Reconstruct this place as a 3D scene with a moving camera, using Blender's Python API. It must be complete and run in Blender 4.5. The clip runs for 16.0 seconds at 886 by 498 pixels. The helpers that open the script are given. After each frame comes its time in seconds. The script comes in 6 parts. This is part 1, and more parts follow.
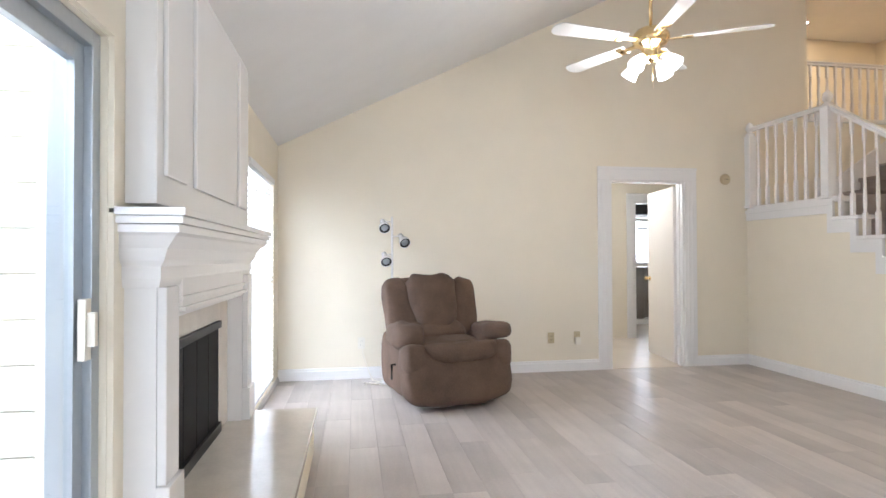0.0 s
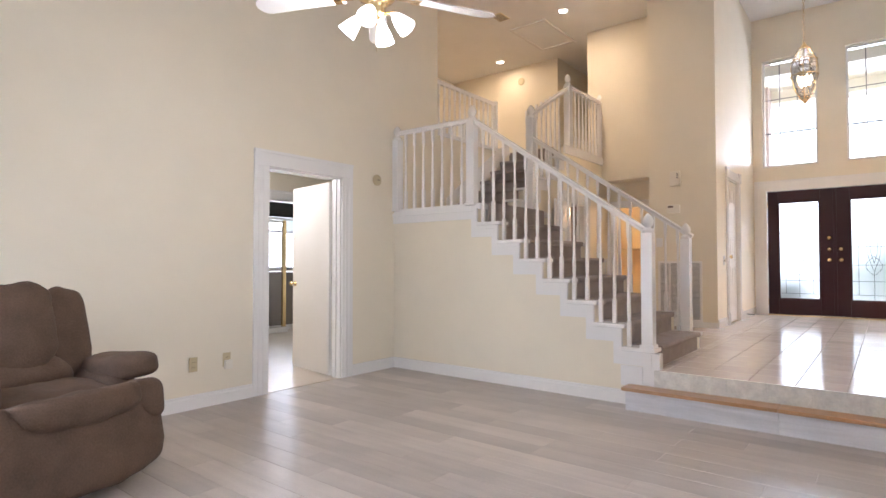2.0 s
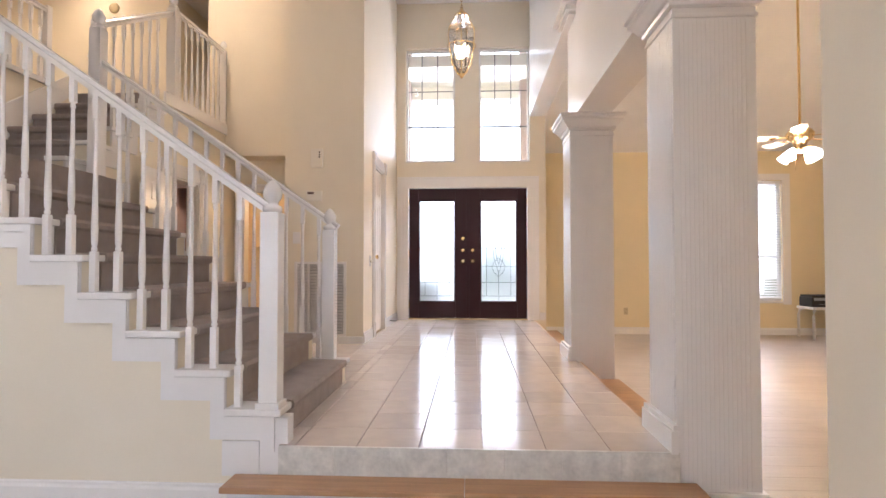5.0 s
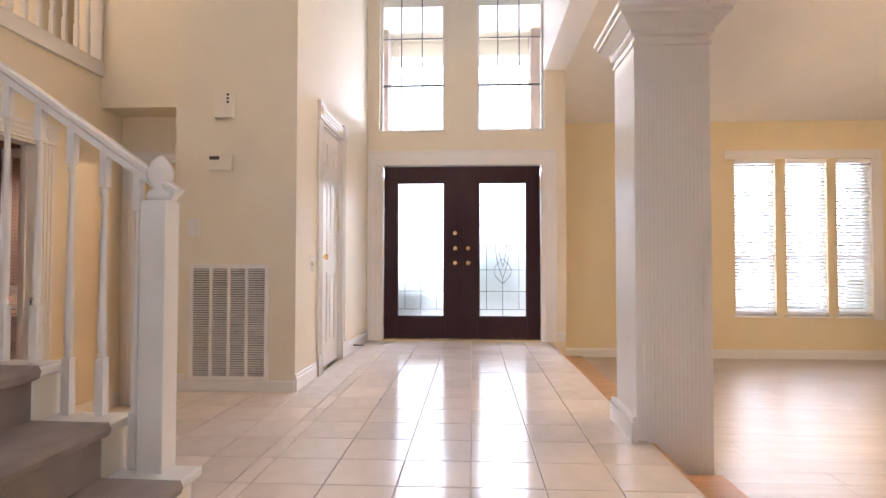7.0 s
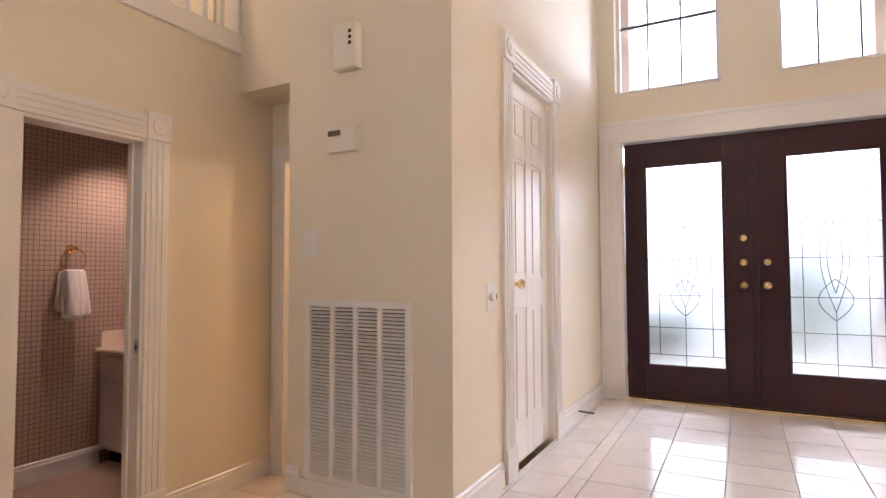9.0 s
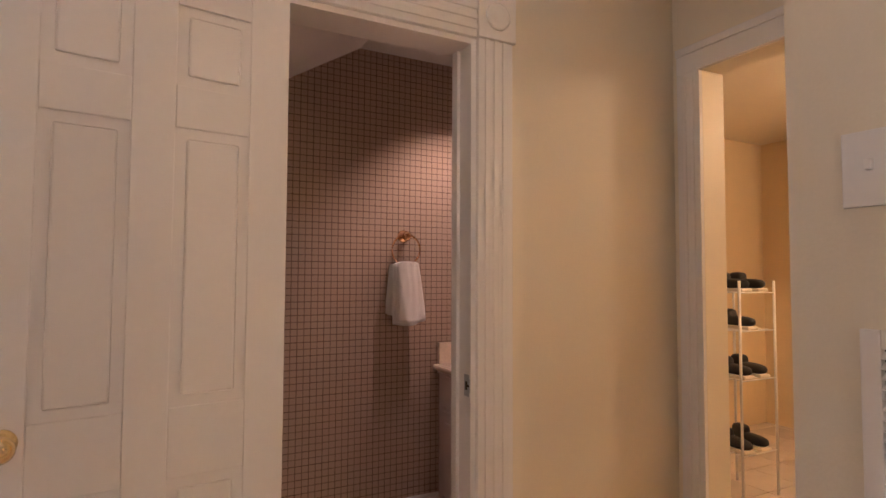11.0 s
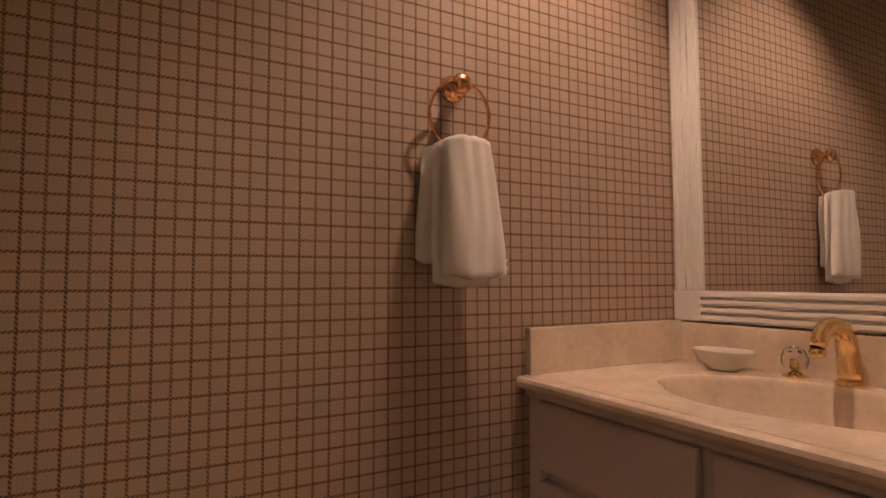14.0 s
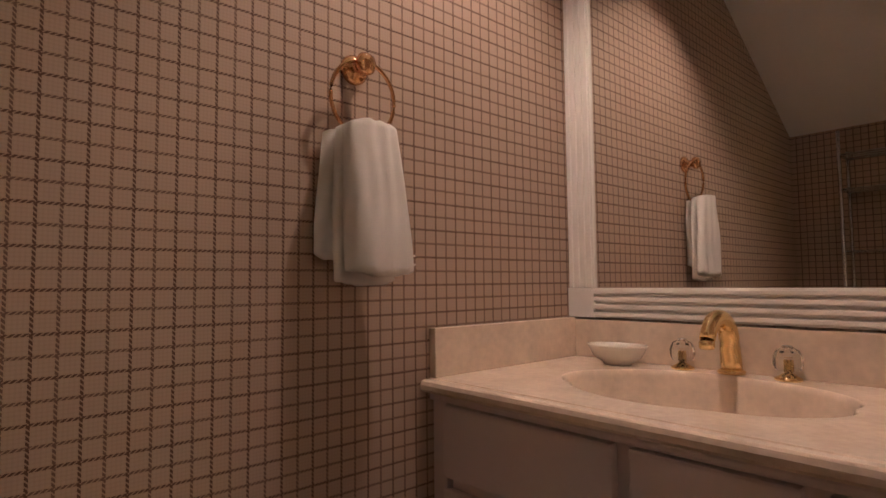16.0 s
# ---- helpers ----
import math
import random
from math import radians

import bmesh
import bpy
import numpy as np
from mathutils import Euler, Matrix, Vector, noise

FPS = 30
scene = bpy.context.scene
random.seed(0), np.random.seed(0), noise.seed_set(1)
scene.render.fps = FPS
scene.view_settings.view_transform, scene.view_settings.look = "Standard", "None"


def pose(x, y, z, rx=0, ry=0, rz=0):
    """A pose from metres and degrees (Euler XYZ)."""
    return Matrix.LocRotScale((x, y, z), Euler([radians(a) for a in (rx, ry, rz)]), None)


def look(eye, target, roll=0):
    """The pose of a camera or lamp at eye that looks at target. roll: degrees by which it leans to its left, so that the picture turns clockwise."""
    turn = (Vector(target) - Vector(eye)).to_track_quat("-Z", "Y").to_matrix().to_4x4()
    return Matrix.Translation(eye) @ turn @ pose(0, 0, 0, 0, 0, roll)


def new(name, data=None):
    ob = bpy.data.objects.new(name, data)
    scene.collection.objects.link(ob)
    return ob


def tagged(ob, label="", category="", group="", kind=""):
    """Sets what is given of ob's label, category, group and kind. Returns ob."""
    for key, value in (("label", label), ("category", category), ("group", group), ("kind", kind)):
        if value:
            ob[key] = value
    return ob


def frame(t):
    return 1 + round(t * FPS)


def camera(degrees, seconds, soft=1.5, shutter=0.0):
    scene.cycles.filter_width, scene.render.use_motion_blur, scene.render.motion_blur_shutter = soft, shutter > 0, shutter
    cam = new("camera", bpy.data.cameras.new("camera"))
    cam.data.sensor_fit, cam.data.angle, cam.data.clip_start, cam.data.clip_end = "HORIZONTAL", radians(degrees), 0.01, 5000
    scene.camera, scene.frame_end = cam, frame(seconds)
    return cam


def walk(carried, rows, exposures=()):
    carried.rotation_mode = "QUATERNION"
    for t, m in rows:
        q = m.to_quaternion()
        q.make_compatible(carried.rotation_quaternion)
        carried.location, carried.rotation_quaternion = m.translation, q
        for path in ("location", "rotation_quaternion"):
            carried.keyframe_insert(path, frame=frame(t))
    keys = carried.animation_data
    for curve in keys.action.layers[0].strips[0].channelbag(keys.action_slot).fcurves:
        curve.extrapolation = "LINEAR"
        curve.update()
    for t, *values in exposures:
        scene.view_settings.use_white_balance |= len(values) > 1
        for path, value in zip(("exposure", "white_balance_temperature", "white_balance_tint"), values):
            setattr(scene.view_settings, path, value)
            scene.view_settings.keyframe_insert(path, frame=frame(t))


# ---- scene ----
cam = camera(77.0, 16.0)
PATH = [
    (0, (1.4, 0.815, 1.218), (1.713, 2.79, 1.247), -0.2),
    (0.5, (1.309, 1.129, 1.201), (1.925, 3.031, 1.232), 0.2),
    (1, (1.234, 1.471, 1.18), (2.18, 3.232, 1.225), -0.3),
    (1.5, (1.142, 1.836, 1.159), (2.475, 3.326, 1.208), 0.2),
    (2, (1.198, 2.123, 1.171), (2.761, 3.37, 1.221), -0.07),
    (2.5, (1.31, 2.314, 1.165), (3.055, 3.291, 1.22), 0.05),
    (3, (1.528, 2.465, 1.189), (3.392, 3.19, 1.24), 0.08),
    (3.5, (1.795, 2.543, 1.199), (3.727, 3.056, 1.248), 0.2),
    (4, (2.213, 2.627, 1.181), (4.193, 2.908, 1.231), 0.2),
    (4.5, (2.671, 2.654, 1.169), (4.661, 2.842, 1.223), -0.2),
    (5, (3.15, 2.682, 1.165), (5.147, 2.788, 1.219), 0.0),
    (5.2, (3.331, 2.659, 1.158), (5.328, 2.756, 1.212), 0.2),
    (7.3, (5.656, 2.619, 1.2), (7.652, 2.729, 1.257), -0.0),
    (7.5, (5.886, 2.6, 1.208), (7.877, 2.774, 1.275), -0.4),
    (8, (6.327, 2.625, 1.254), (8.289, 3.004, 1.331), -0.6),
    (8.5, (6.731, 2.73, 1.3), (8.623, 3.373, 1.379), -0.3),
    (9, (7.147, 2.842, 1.312), (8.908, 3.788, 1.397), -0.2),
    (9.5, (7.481, 3.109, 1.312), (9.05, 4.346, 1.398), 0.1),
    (10, (7.752, 3.446, 1.314), (9.041, 4.973, 1.393), 0.1),
    (10.2, (7.83, 3.579, 1.311), (9.012, 5.19, 1.387), 0.2),
    (12.5, (8.418, 5.016, 1.142), (9.233, 6.839, 1.244), 0.3),
    (13, (8.487, 5.232, 1.093), (9.313, 7.05, 1.199), 0.1),
    (13.5, (8.559, 5.453, 1.052), (9.443, 7.243, 1.169), -0.2),
    (14, (8.618, 5.686, 1.032), (9.573, 7.439, 1.142), -0.1),
    (14.5, (8.629, 5.828, 1.017), (9.719, 7.501, 1.127), -0.2),
    (15, (8.624, 5.833, 1.007), (9.851, 7.407, 1.128), -0.3),
    (15.5, (8.627, 5.82, 1.009), (9.92, 7.341, 1.135), -0.5),
    (16, (8.615, 5.799, 1.019), (9.937, 7.295, 1.14), -0.6),
]
walk(cam, [(t, look(eye, target, roll)) for t, eye, target, roll in PATH],
     exposures=[(0.0, 0.20, 5650, 10), (2.5, 0.16, 5700, 15), (5.0, 0.18, 5700, 16), (7.5, 0.12, 5750, 17), (9.5, 0.06, 5800, 19), (10.0, -0.02, 5900, 22), (12.5, -0.33, 6050, 24), (14.0, -0.25, 7000, 14), (16.0, -0.25, 5950, 10)])


# ---- world, sun, lamps ----
world = bpy.data.worlds.new("world")
scene.world = world
world.use_nodes = True
wn = world.node_tree
sky = wn.nodes.new("ShaderNodeTexSky")
sky.sky_type, sky.sun_disc = "NISHITA", False
sky.sun_elevation, sky.sun_rotation = radians(51), radians(-11)
wn.links.new(sky.outputs[0], wn.nodes["Background"].inputs[0])
wn.nodes["Background"].inputs[1].default_value = 0.15
sun = new("sun", bpy.data.lights.new("sun", "SUN"))
sun.data.energy, sun.data.angle, sun.data.color = 4.0, radians(0.6), (1, 0.95, 0.87)
sun.matrix_world = look((6, 30, 38), (0, 0, 0))
sun.location = (0, 0, 30)


def area(name, eye, target, w, h, power, color):
    ob = new(name, bpy.data.lights.new(name, "AREA"))
    ob.data.shape, ob.data.size, ob.data.size_y = "RECTANGLE", w, h
    ob.data.energy, ob.data.color = power, color
    ob.matrix_world = look(eye, target)
    return ob


def bulb(name, eye, power, color, radius=0.04):
    ob = new(name, bpy.data.lights.new(name, "POINT"))
    ob.data.energy, ob.data.color, ob.data.shadow_soft_size = power, color, radius
    ob.location = eye
    return ob


DAY, WARM = (0.93, 0.96, 1.0), (1.0, 0.74, 0.46)
area("sky_slider", (-1.3, 1.64, 2.85), (2.6, 1.64, 0.2), 2.4, 0.9, 260, DAY)
area("sky_living_window", (0.43, 5.58, 1.05), (3, 5.58, 0.9), 1.15, 1.8, 80, DAY)
area("sky_porch", (14.5, 2.75, 2.95), (8, 2.75, 0.9), 2.2, 0.5, 260, DAY)
area("sky_dining_window", (12.75, -1.3, 1.6), (6, -1.3, 1.2), 1.8, 1.9, 80, DAY)
# fill lamp added at an unseen south opening, brightens living room and kitchen
area("fill_south_opening", (2.4, -3.55, 1.6), (2.4, 3, 1.2), 2.6, 1.6, 80, DAY)
for dx, dy in ((0.11, 0), (-0.11, 0), (0, 0.11), (0, -0.11)):
    bulb("fan_bulb", (3.44 + dx * 1.3, 4.4 + dy * 1.3, 2.50), 9, (1, 0.93, 0.84), 0.05)
bulb("pendant_bulb", (8.2, 2.78, 3.10), 21, WARM, 0.05)
for x, y, p in ((8.65, 5.80, 24), (9.85, 7.66, 7), (8.4, 8.55, 26)):
    area("upper_downlight", (x, y, 4.86), (x, y, 0), 0.12, 0.12, p, (1, 0.72, 0.43))
bulb("dining_bulb", (8.8, -0.55, 2.25), 225, (1, 0.68, 0.36), 0.08)
# weak warm fill added in the hall, without a fixture
bulb("hall_fill", (8.3, 4.9, 2.4), 1.6, (1, 0.62, 0.30), 0.08)
bulb("laundry_bulb", (11.4, 4.85, 2.2), 66, (1, 0.68, 0.36), 0.1)
can = new("powder_downlight", bpy.data.lights.new("powder_downlight", "SPOT"))
can.data.energy, can.data.color, can.data.shadow_soft_size = 60, (1, 0.69, 0.51), 0.03
can.data.spot_size, can.data.spot_blend = radians(104), 0.6
can.location = (9.52, 6.38, 2.415)
# added fill lamp, no fixture, to brighten the bath hall
bulb("bath_hall_fill", (4.3, 7.5, 2.2), 34, (1, 0.94, 0.86), 0.1)
area("bath_window_light", (7.6, 11.27, 1.56), (7.2, 7, 1.0), 1.3, 0.9, 60, DAY)


# ---- materials ----
def mat(name, color, rough=0.6, metal=0.0, var=0.06, scale=3.0, bump=0.0, bscale=60.0, rand=0.0, coat=0.0, spec=0.5):
    """A plain surface with two scales of variation, fine relief and, for pieces, a tone of its own."""
    m = bpy.data.materials.new(name)
    m.use_nodes = True
    t, p = m.node_tree, m.node_tree.nodes["Principled BSDF"]
    n = t.nodes.new
    geo = n("ShaderNodeTexCoord")
    a, b = n("ShaderNodeTexNoise"), n("ShaderNodeTexNoise")
    a.inputs["Scale"].default_value, a.inputs["Detail"].default_value = scale, 4
    b.inputs["Scale"].default_value, b.inputs["Detail"].default_value = bscale, 3
    add = n("ShaderNodeMath")
    add.operation = "MULTIPLY_ADD"
    add.inputs[1].default_value, add.inputs[2].default_value = 0.35, 0.0
    t.links.new(b.outputs["Fac"], add.inputs[0])
    mix = n("ShaderNodeMath")
    mix.operation = "MULTIPLY_ADD"
    mix.inputs[1].default_value = 0.65
    t.links.new(a.outputs["Fac"], mix.inputs[0])
    t.links.new(add.outputs[0], mix.inputs[2])
    last = mix
    if rand:
        info, r = n("ShaderNodeObjectInfo"), n("ShaderNodeMath")
        r.operation = "MULTIPLY_ADD"
        r.inputs[1].default_value = rand
        t.links.new(info.outputs["Random"], r.inputs[0])
        t.links.new(mix.outputs[0], r.inputs[2])
        off = n("ShaderNodeMath")
        off.operation = "SUBTRACT"
        off.inputs[1].default_value = rand / 2
        t.links.new(r.outputs[0], off.inputs[0])
        last = off
    ramp = n("ShaderNodeMapRange")
    ramp.inputs["From Min"].default_value, ramp.inputs["From Max"].default_value = 0.2, 0.8
    ramp.inputs["To Min"].default_value, ramp.inputs["To Max"].default_value = 1 - 2 * var, 1 + 2 * var
    t.links.new(last.outputs[0], ramp.inputs["Value"])
    mul = n("ShaderNodeVectorMath")
    mul.operation = "SCALE"
    mul.inputs[0].default_value = color
    t.links.new(ramp.outputs[0], mul.inputs["Scale"])
    t.links.new(mul.outputs[0], p.inputs["Base Color"])
    for x in (a, b):
        t.links.new(geo.outputs["Object"], x.inputs["Vector"])
    p.inputs["Roughness"].default_value, p.inputs["Metallic"].default_value = rough, metal
    p.inputs["Coat Weight"].default_value = coat
    p.inputs["Specular IOR Level"].default_value = spec
    if bump:
        bp = n("ShaderNodeBump")
        bp.inputs["Strength"].default_value, bp.inputs["Distance"].default_value = bump, 0.004
        t.links.new(b.outputs["Fac"], bp.inputs["Height"])
        t.links.new(bp.outputs[0], p.inputs["Normal"])
    return m


def glow(name, color, strength):
    m = bpy.data.materials.new(name)
    m.use_nodes = True
    p = m.node_tree.nodes["Principled BSDF"]
    p.inputs["Base Color"].default_value = (0.8, 0.8, 0.8, 1)
    p.inputs["Emission Color"].default_value = (*color, 1)
    p.inputs["Emission Strength"].default_value = strength
    return m


def glass(name, rough=0.0, tint=(1, 1, 1), ripple=0.0):
    m = bpy.data.materials.new(name)
    m.use_nodes = True
    t, p = m.node_tree, m.node_tree.nodes["Principled BSDF"]
    p.inputs["Base Color"].default_value = (*tint, 1)
    p.inputs["Transmission Weight"].default_value = 1.0
    p.inputs["Roughness"].default_value, p.inputs["IOR"].default_value = rough, 1.45
    if ripple:
        c, w, b = t.nodes.new("ShaderNodeTexCoord"), t.nodes.new("ShaderNodeTexNoise"), t.nodes.new("ShaderNodeBump")
        w.inputs["Scale"].default_value = 22
        b.inputs["Strength"].default_value, b.inputs["Distance"].default_value = ripple, 0.02
        t.links.new(c.outputs["Object"], w.inputs["Vector"])
        t.links.new(w.outputs["Fac"], b.inputs["Height"])
        t.links.new(b.outputs[0], p.inputs["Normal"])
    return m


def streaks(m, scale, amount, along):
    """Grain drawn out along one axis, over the material's colour."""
    t = m.node_tree
    p = t.nodes["Principled BSDF"]
    src = p.inputs["Base Color"].links[0].from_socket
    c, mp, nz, rm, mx = (t.nodes.new(k) for k in ("ShaderNodeTexCoord", "ShaderNodeMapping", "ShaderNodeTexNoise", "ShaderNodeMapRange", "ShaderNodeVectorMath"))
    info, cm = t.nodes.new("ShaderNodeObjectInfo"), t.nodes.new("ShaderNodeVectorMath")
    cm.operation = "MULTIPLY_ADD"
    cm.inputs[1].default_value = (1, 1, 1)
    t.links.new(c.outputs["Object"], cm.inputs[0])
    t.links.new(info.outputs["Random"], cm.inputs[2])
    s = [scale] * 3
    s["xyz".index(along)] = scale * 0.06
    mp.inputs["Scale"].default_value = s
    nz.inputs["Scale"].default_value, nz.inputs["Detail"].default_value, nz.inputs["Distortion"].default_value = 1.0, 6, 0.6
    t.links.new(cm.outputs[0], mp.inputs["Vector"])
    t.links.new(mp.outputs[0], nz.inputs["Vector"])
    rm.inputs["From Min"].default_value, rm.inputs["From Max"].default_value = 0.3, 0.7
    rm.inputs["To Min"].default_value, rm.inputs["To Max"].default_value = 1 - amount, 1 + amount
    t.links.new(nz.outputs["Fac"], rm.inputs["Value"])
    mx.operation = "SCALE"
    t.links.new(src, mx.inputs[0])
    t.links.new(rm.outputs[0], mx.inputs["Scale"])
    t.links.new(mx.outputs[0], p.inputs["Base Color"])
    return m


CREAM = mat("cream_wall_paint", (0.80, 0.73, 0.595), 0.55, var=0.02, bump=0.12, bscale=140)
CEIL = mat("ceiling_paint", (0.80, 0.79, 0.77), 0.8, var=0.02, bump=0.25, bscale=90)
WHITE = mat("white_gloss_trim", (0.84, 0.82, 0.80), 0.26, var=0.012)
DOORW = mat("white_door_paint", (0.82, 0.79, 0.76), 0.3, var=0.015, bump=0.04, bscale=50)
PLANK = streaks(mat("grey_wood_plank", (0.44, 0.387, 0.347), 0.33, var=0.10, scale=2.5, bump=0.08, bscale=80, rand=0.45), 16, 0.08, "y")
GAP = mat("dark_joint", (0.12, 0.10, 0.09), 0.8)
TILE = mat("beige_glazed_tile", (0.70, 0.615, 0.55), 0.14, var=0.05, scale=5, bump=0.02, bscale=12, rand=0.5)
TILER = mat("mottled_tile_riser", (0.66, 0.64, 0.59), 0.3, var=0.14, scale=14, bump=0.05)
GROUT = mat("grout", (0.55, 0.475, 0.42), 0.9)
CARPET = mat("taupe_carpet", (0.34, 0.29, 0.265), 0.95, var=0.12, scale=8, bump=1.0, bscale=420)
NOSING = streaks(mat("oak_nosing", (0.45, 0.25, 0.12), 0.35, var=0.08), 30, 0.2, "y")
GREYB = streaks(mat("grey_riser_board", (0.64, 0.63, 0.65), 0.45, var=0.06), 24, 0.12, "y")
SUEDE = mat("brown_suede", (0.105, 0.064, 0.042), 0.85, var=0.26, scale=6, bump=0.5, bscale=110)
BRASS = mat("polished_brass", (0.85, 0.64, 0.33), 0.18, 1.0)
ROSE = mat("aged_brass", (0.78, 0.46, 0.26), 0.16, 1.0)
CHROME = mat("chrome", (0.75, 0.76, 0.78), 0.12, 1.0)
ALU = mat("grey_aluminium", (0.42, 0.45, 0.48), 0.4, 0.7)
BLACK = mat("black_firebox", (0.008, 0.008, 0.009), 0.6, var=0.2, spec=0.25)
DARKM = mat("dark_metal", (0.03, 0.028, 0.026), 0.4, 0.5)
MAHOG = mat("dark_plum_door_paint", (0.034, 0.010, 0.015), 0.36, var=0.1, bump=0.05, spec=0.3)
CLEAR = glass("clear_glass")
TEXG = glass("textured_glass", 0.28, (0.97, 0.99, 1.0), 0.4)
LEAD = mat("lead_came", (0.12, 0.12, 0.125), 0.45, 0.6)
PLASTIC = mat("ivory_plastic", (0.80, 0.75, 0.65), 0.4, var=0.02)
BEIGEP = mat("beige_plastic", (0.56, 0.46, 0.28), 0.45, var=0.03)
MARBLE = mat("cultured_marble", (0.78, 0.655, 0.54), 0.13, var=0.11, scale=11)
VANITY = mat("vanity_paint", (0.70, 0.61, 0.60), 0.4, var=0.02)
TOWEL = mat("white_terry", (0.92, 0.89, 0.87), 0.95, var=0.04, bump=1.0, bscale=500)
BLIND = mat("white_blind_slat", (0.85, 0.85, 0.85), 0.5, var=0.02)
STONE = mat("cream_marble_slab", (0.70, 0.64, 0.55), 0.15, var=0.06, scale=7)
BRICK = mat("pink_brick", (0.60, 0.48, 0.43), 0.9, var=0.16, bump=0.6, rand=0.8)
SIDING = mat("cream_siding", (0.82, 0.78, 0.68), 0.7, var=0.04)
LAWN = mat("lawn", (0.07, 0.11, 0.035), 0.95, var=0.3, scale=4)
PATIO = mat("patio_concrete", (0.42, 0.40, 0.37), 0.9, var=0.1)
LEAF = mat("shrub_leaf", (0.06, 0.11, 0.035), 0.6, var=0.25, rand=0.8)
BARK = mat("bark", (0.14, 0.10, 0.07), 0.9, var=0.2)
MIRROR = mat("mirror_silver", (0.88, 0.88, 0.87), 0.0, 1.0, var=0.0)
SHADE = glow("lit_frosted_shade", (1.0, 0.93, 0.84), 7)
BULBG = glow("lit_candle_bulb", (1.0, 0.80, 0.50), 6)
CAN = glow("lit_downlight", (1.0, 0.86, 0.66), 10)
SHOE = mat("black_shoe", (0.02, 0.02, 0.022), 0.6)
# the cream wall paint again, with the dining lamp's warm light put into its colour
WARMLIT = mat("cream_paint_warm_lit", (0.80, 0.69, 0.46), 0.55, var=0.02, bump=0.12, bscale=140)
ORANGE = mat("laundry_wall_paint", (0.78, 0.62, 0.38), 0.6, var=0.02)


def wallpaper():
    """Taupe paper with a woven grid of dark brown double lines, 32 mm apart."""
    m = mat("grid_wallpaper", (0.44, 0.332, 0.262), 0.75, var=0.03, scale=9, bump=0.1, bscale=300)
    t = m.node_tree
    p = t.nodes["Principled BSDF"]
    src = p.inputs["Base Color"].links[0].from_socket
    c, sp = t.nodes.new("ShaderNodeTexCoord"), t.nodes.new("ShaderNodeSeparateXYZ")
    t.links.new(c.outputs["Object"], sp.inputs[0])

    def math(op, a, b=None, cc=None):
        k = t.nodes.new("ShaderNodeMath")
        k.operation = op
        for i, v in enumerate((a, b, cc)):
            if v is None:
                continue
            if isinstance(v, (int, float)):
                k.inputs[i].default_value = v
            else:
                t.links.new(v, k.inputs[i])
        return k.outputs[0]

    def line(s, dash, pitch, half, off, slant):
        f = math("FRACT", math("MULTIPLY_ADD", s, 1 / pitch, off))
        inside = math("LESS_THAN", math("ABSOLUTE", math("SUBTRACT", f, 0.5)), half)
        other = math("FRACT", math("MULTIPLY", math("FLOOR", math("MULTIPLY_ADD", s, 1 / pitch, off)), 0.5))
        weave = math("GREATER_THAN", math("FRACT", math("MULTIPLY", math("ADD", dash, math("MULTIPLY", s, slant)), 4 / pitch)), 0.36)
        return math("MULTIPLY", math("MULTIPLY", inside, math("MULTIPLY_ADD", weave, 0.72, 0.28)), math("MULTIPLY_ADD", other, 0.3, 0.85))

    def stripe(s, pitch):
        f = math("ABSOLUTE", math("SUBTRACT", math("FRACT", math("MULTIPLY", s, 5 / pitch)), 0.5))
        return math("GREATER_THAN", f, 0.30)

    h = math("ADD", sp.outputs["X"], sp.outputs["Y"])
    z = sp.outputs["Z"]
    P = 0.0322
    dark = math("MAXIMUM", line(h, z, P, 0.075, 0.0, 1.0), line(z, h, P, 0.075, 0.0, -1.3))
    soft_weave = math("MULTIPLY", math("ADD", stripe(h, P), stripe(z, P)), 0.065)
    amount = math("MAXIMUM", math("MULTIPLY", dark, 0.92), soft_weave)
    mx = t.nodes.new("ShaderNodeMix")
    mx.data_type = "RGBA"
    t.links.new(amount, mx.inputs["Factor"])
    t.links.new(src, mx.inputs["A"])
    mx.inputs["B"].default_value = (0.078, 0.030, 0.018, 1)
    t.links.new(mx.outputs["Result"], p.inputs["Base Color"])
    return m


PAPER = wallpaper()


# ---- mesh helpers ----
def bm_new():
    return bmesh.new()


def add_box(bm, x0, x1, y0, y1, z0, z1, bevel=0.0):
    vs = [bm.verts.new((x, y, z)) for z in (z0, z1) for y in (y0, y1) for x in (x0, x1)]
    fs = [bm.faces.new([vs[i] for i in q]) for q in ((0, 2, 3, 1), (4, 5, 7, 6), (0, 1, 5, 4), (2, 6, 7, 3), (0, 4, 6, 2), (1, 3, 7, 5))]
    if bevel:
        es = list({e for f in fs for e in f.edges})
        bmesh.ops.bevel(bm, geom=es, offset=bevel, segments=2, affect="EDGES", profile=0.6)
    return bm


def boxes(*items, bevel=0.0):
    bm = bm_new()
    for b in items:
        add_box(bm, *b, bevel=bevel)
    return bm


def turned(bm, profile, n=16, m=None, cap=True):
    """A lathe about z: profile of (radius, z)."""
    m = m or Matrix()
    rings = []
    for r, z in profile:
        rings.append([bm.verts.new(m @ Vector((r * math.cos(a * math.tau / n), r * math.sin(a * math.tau / n), z))) for a in range(n)])
    for a, b in zip(rings, rings[1:]):
        for i in range(n):
            bm.faces.new((a[i], a[(i + 1) % n], b[(i + 1) % n], b[i])).smooth = True
    if cap:
        bm.faces.new(list(reversed(rings[0])))
        bm.faces.new(rings[-1])
    return bm


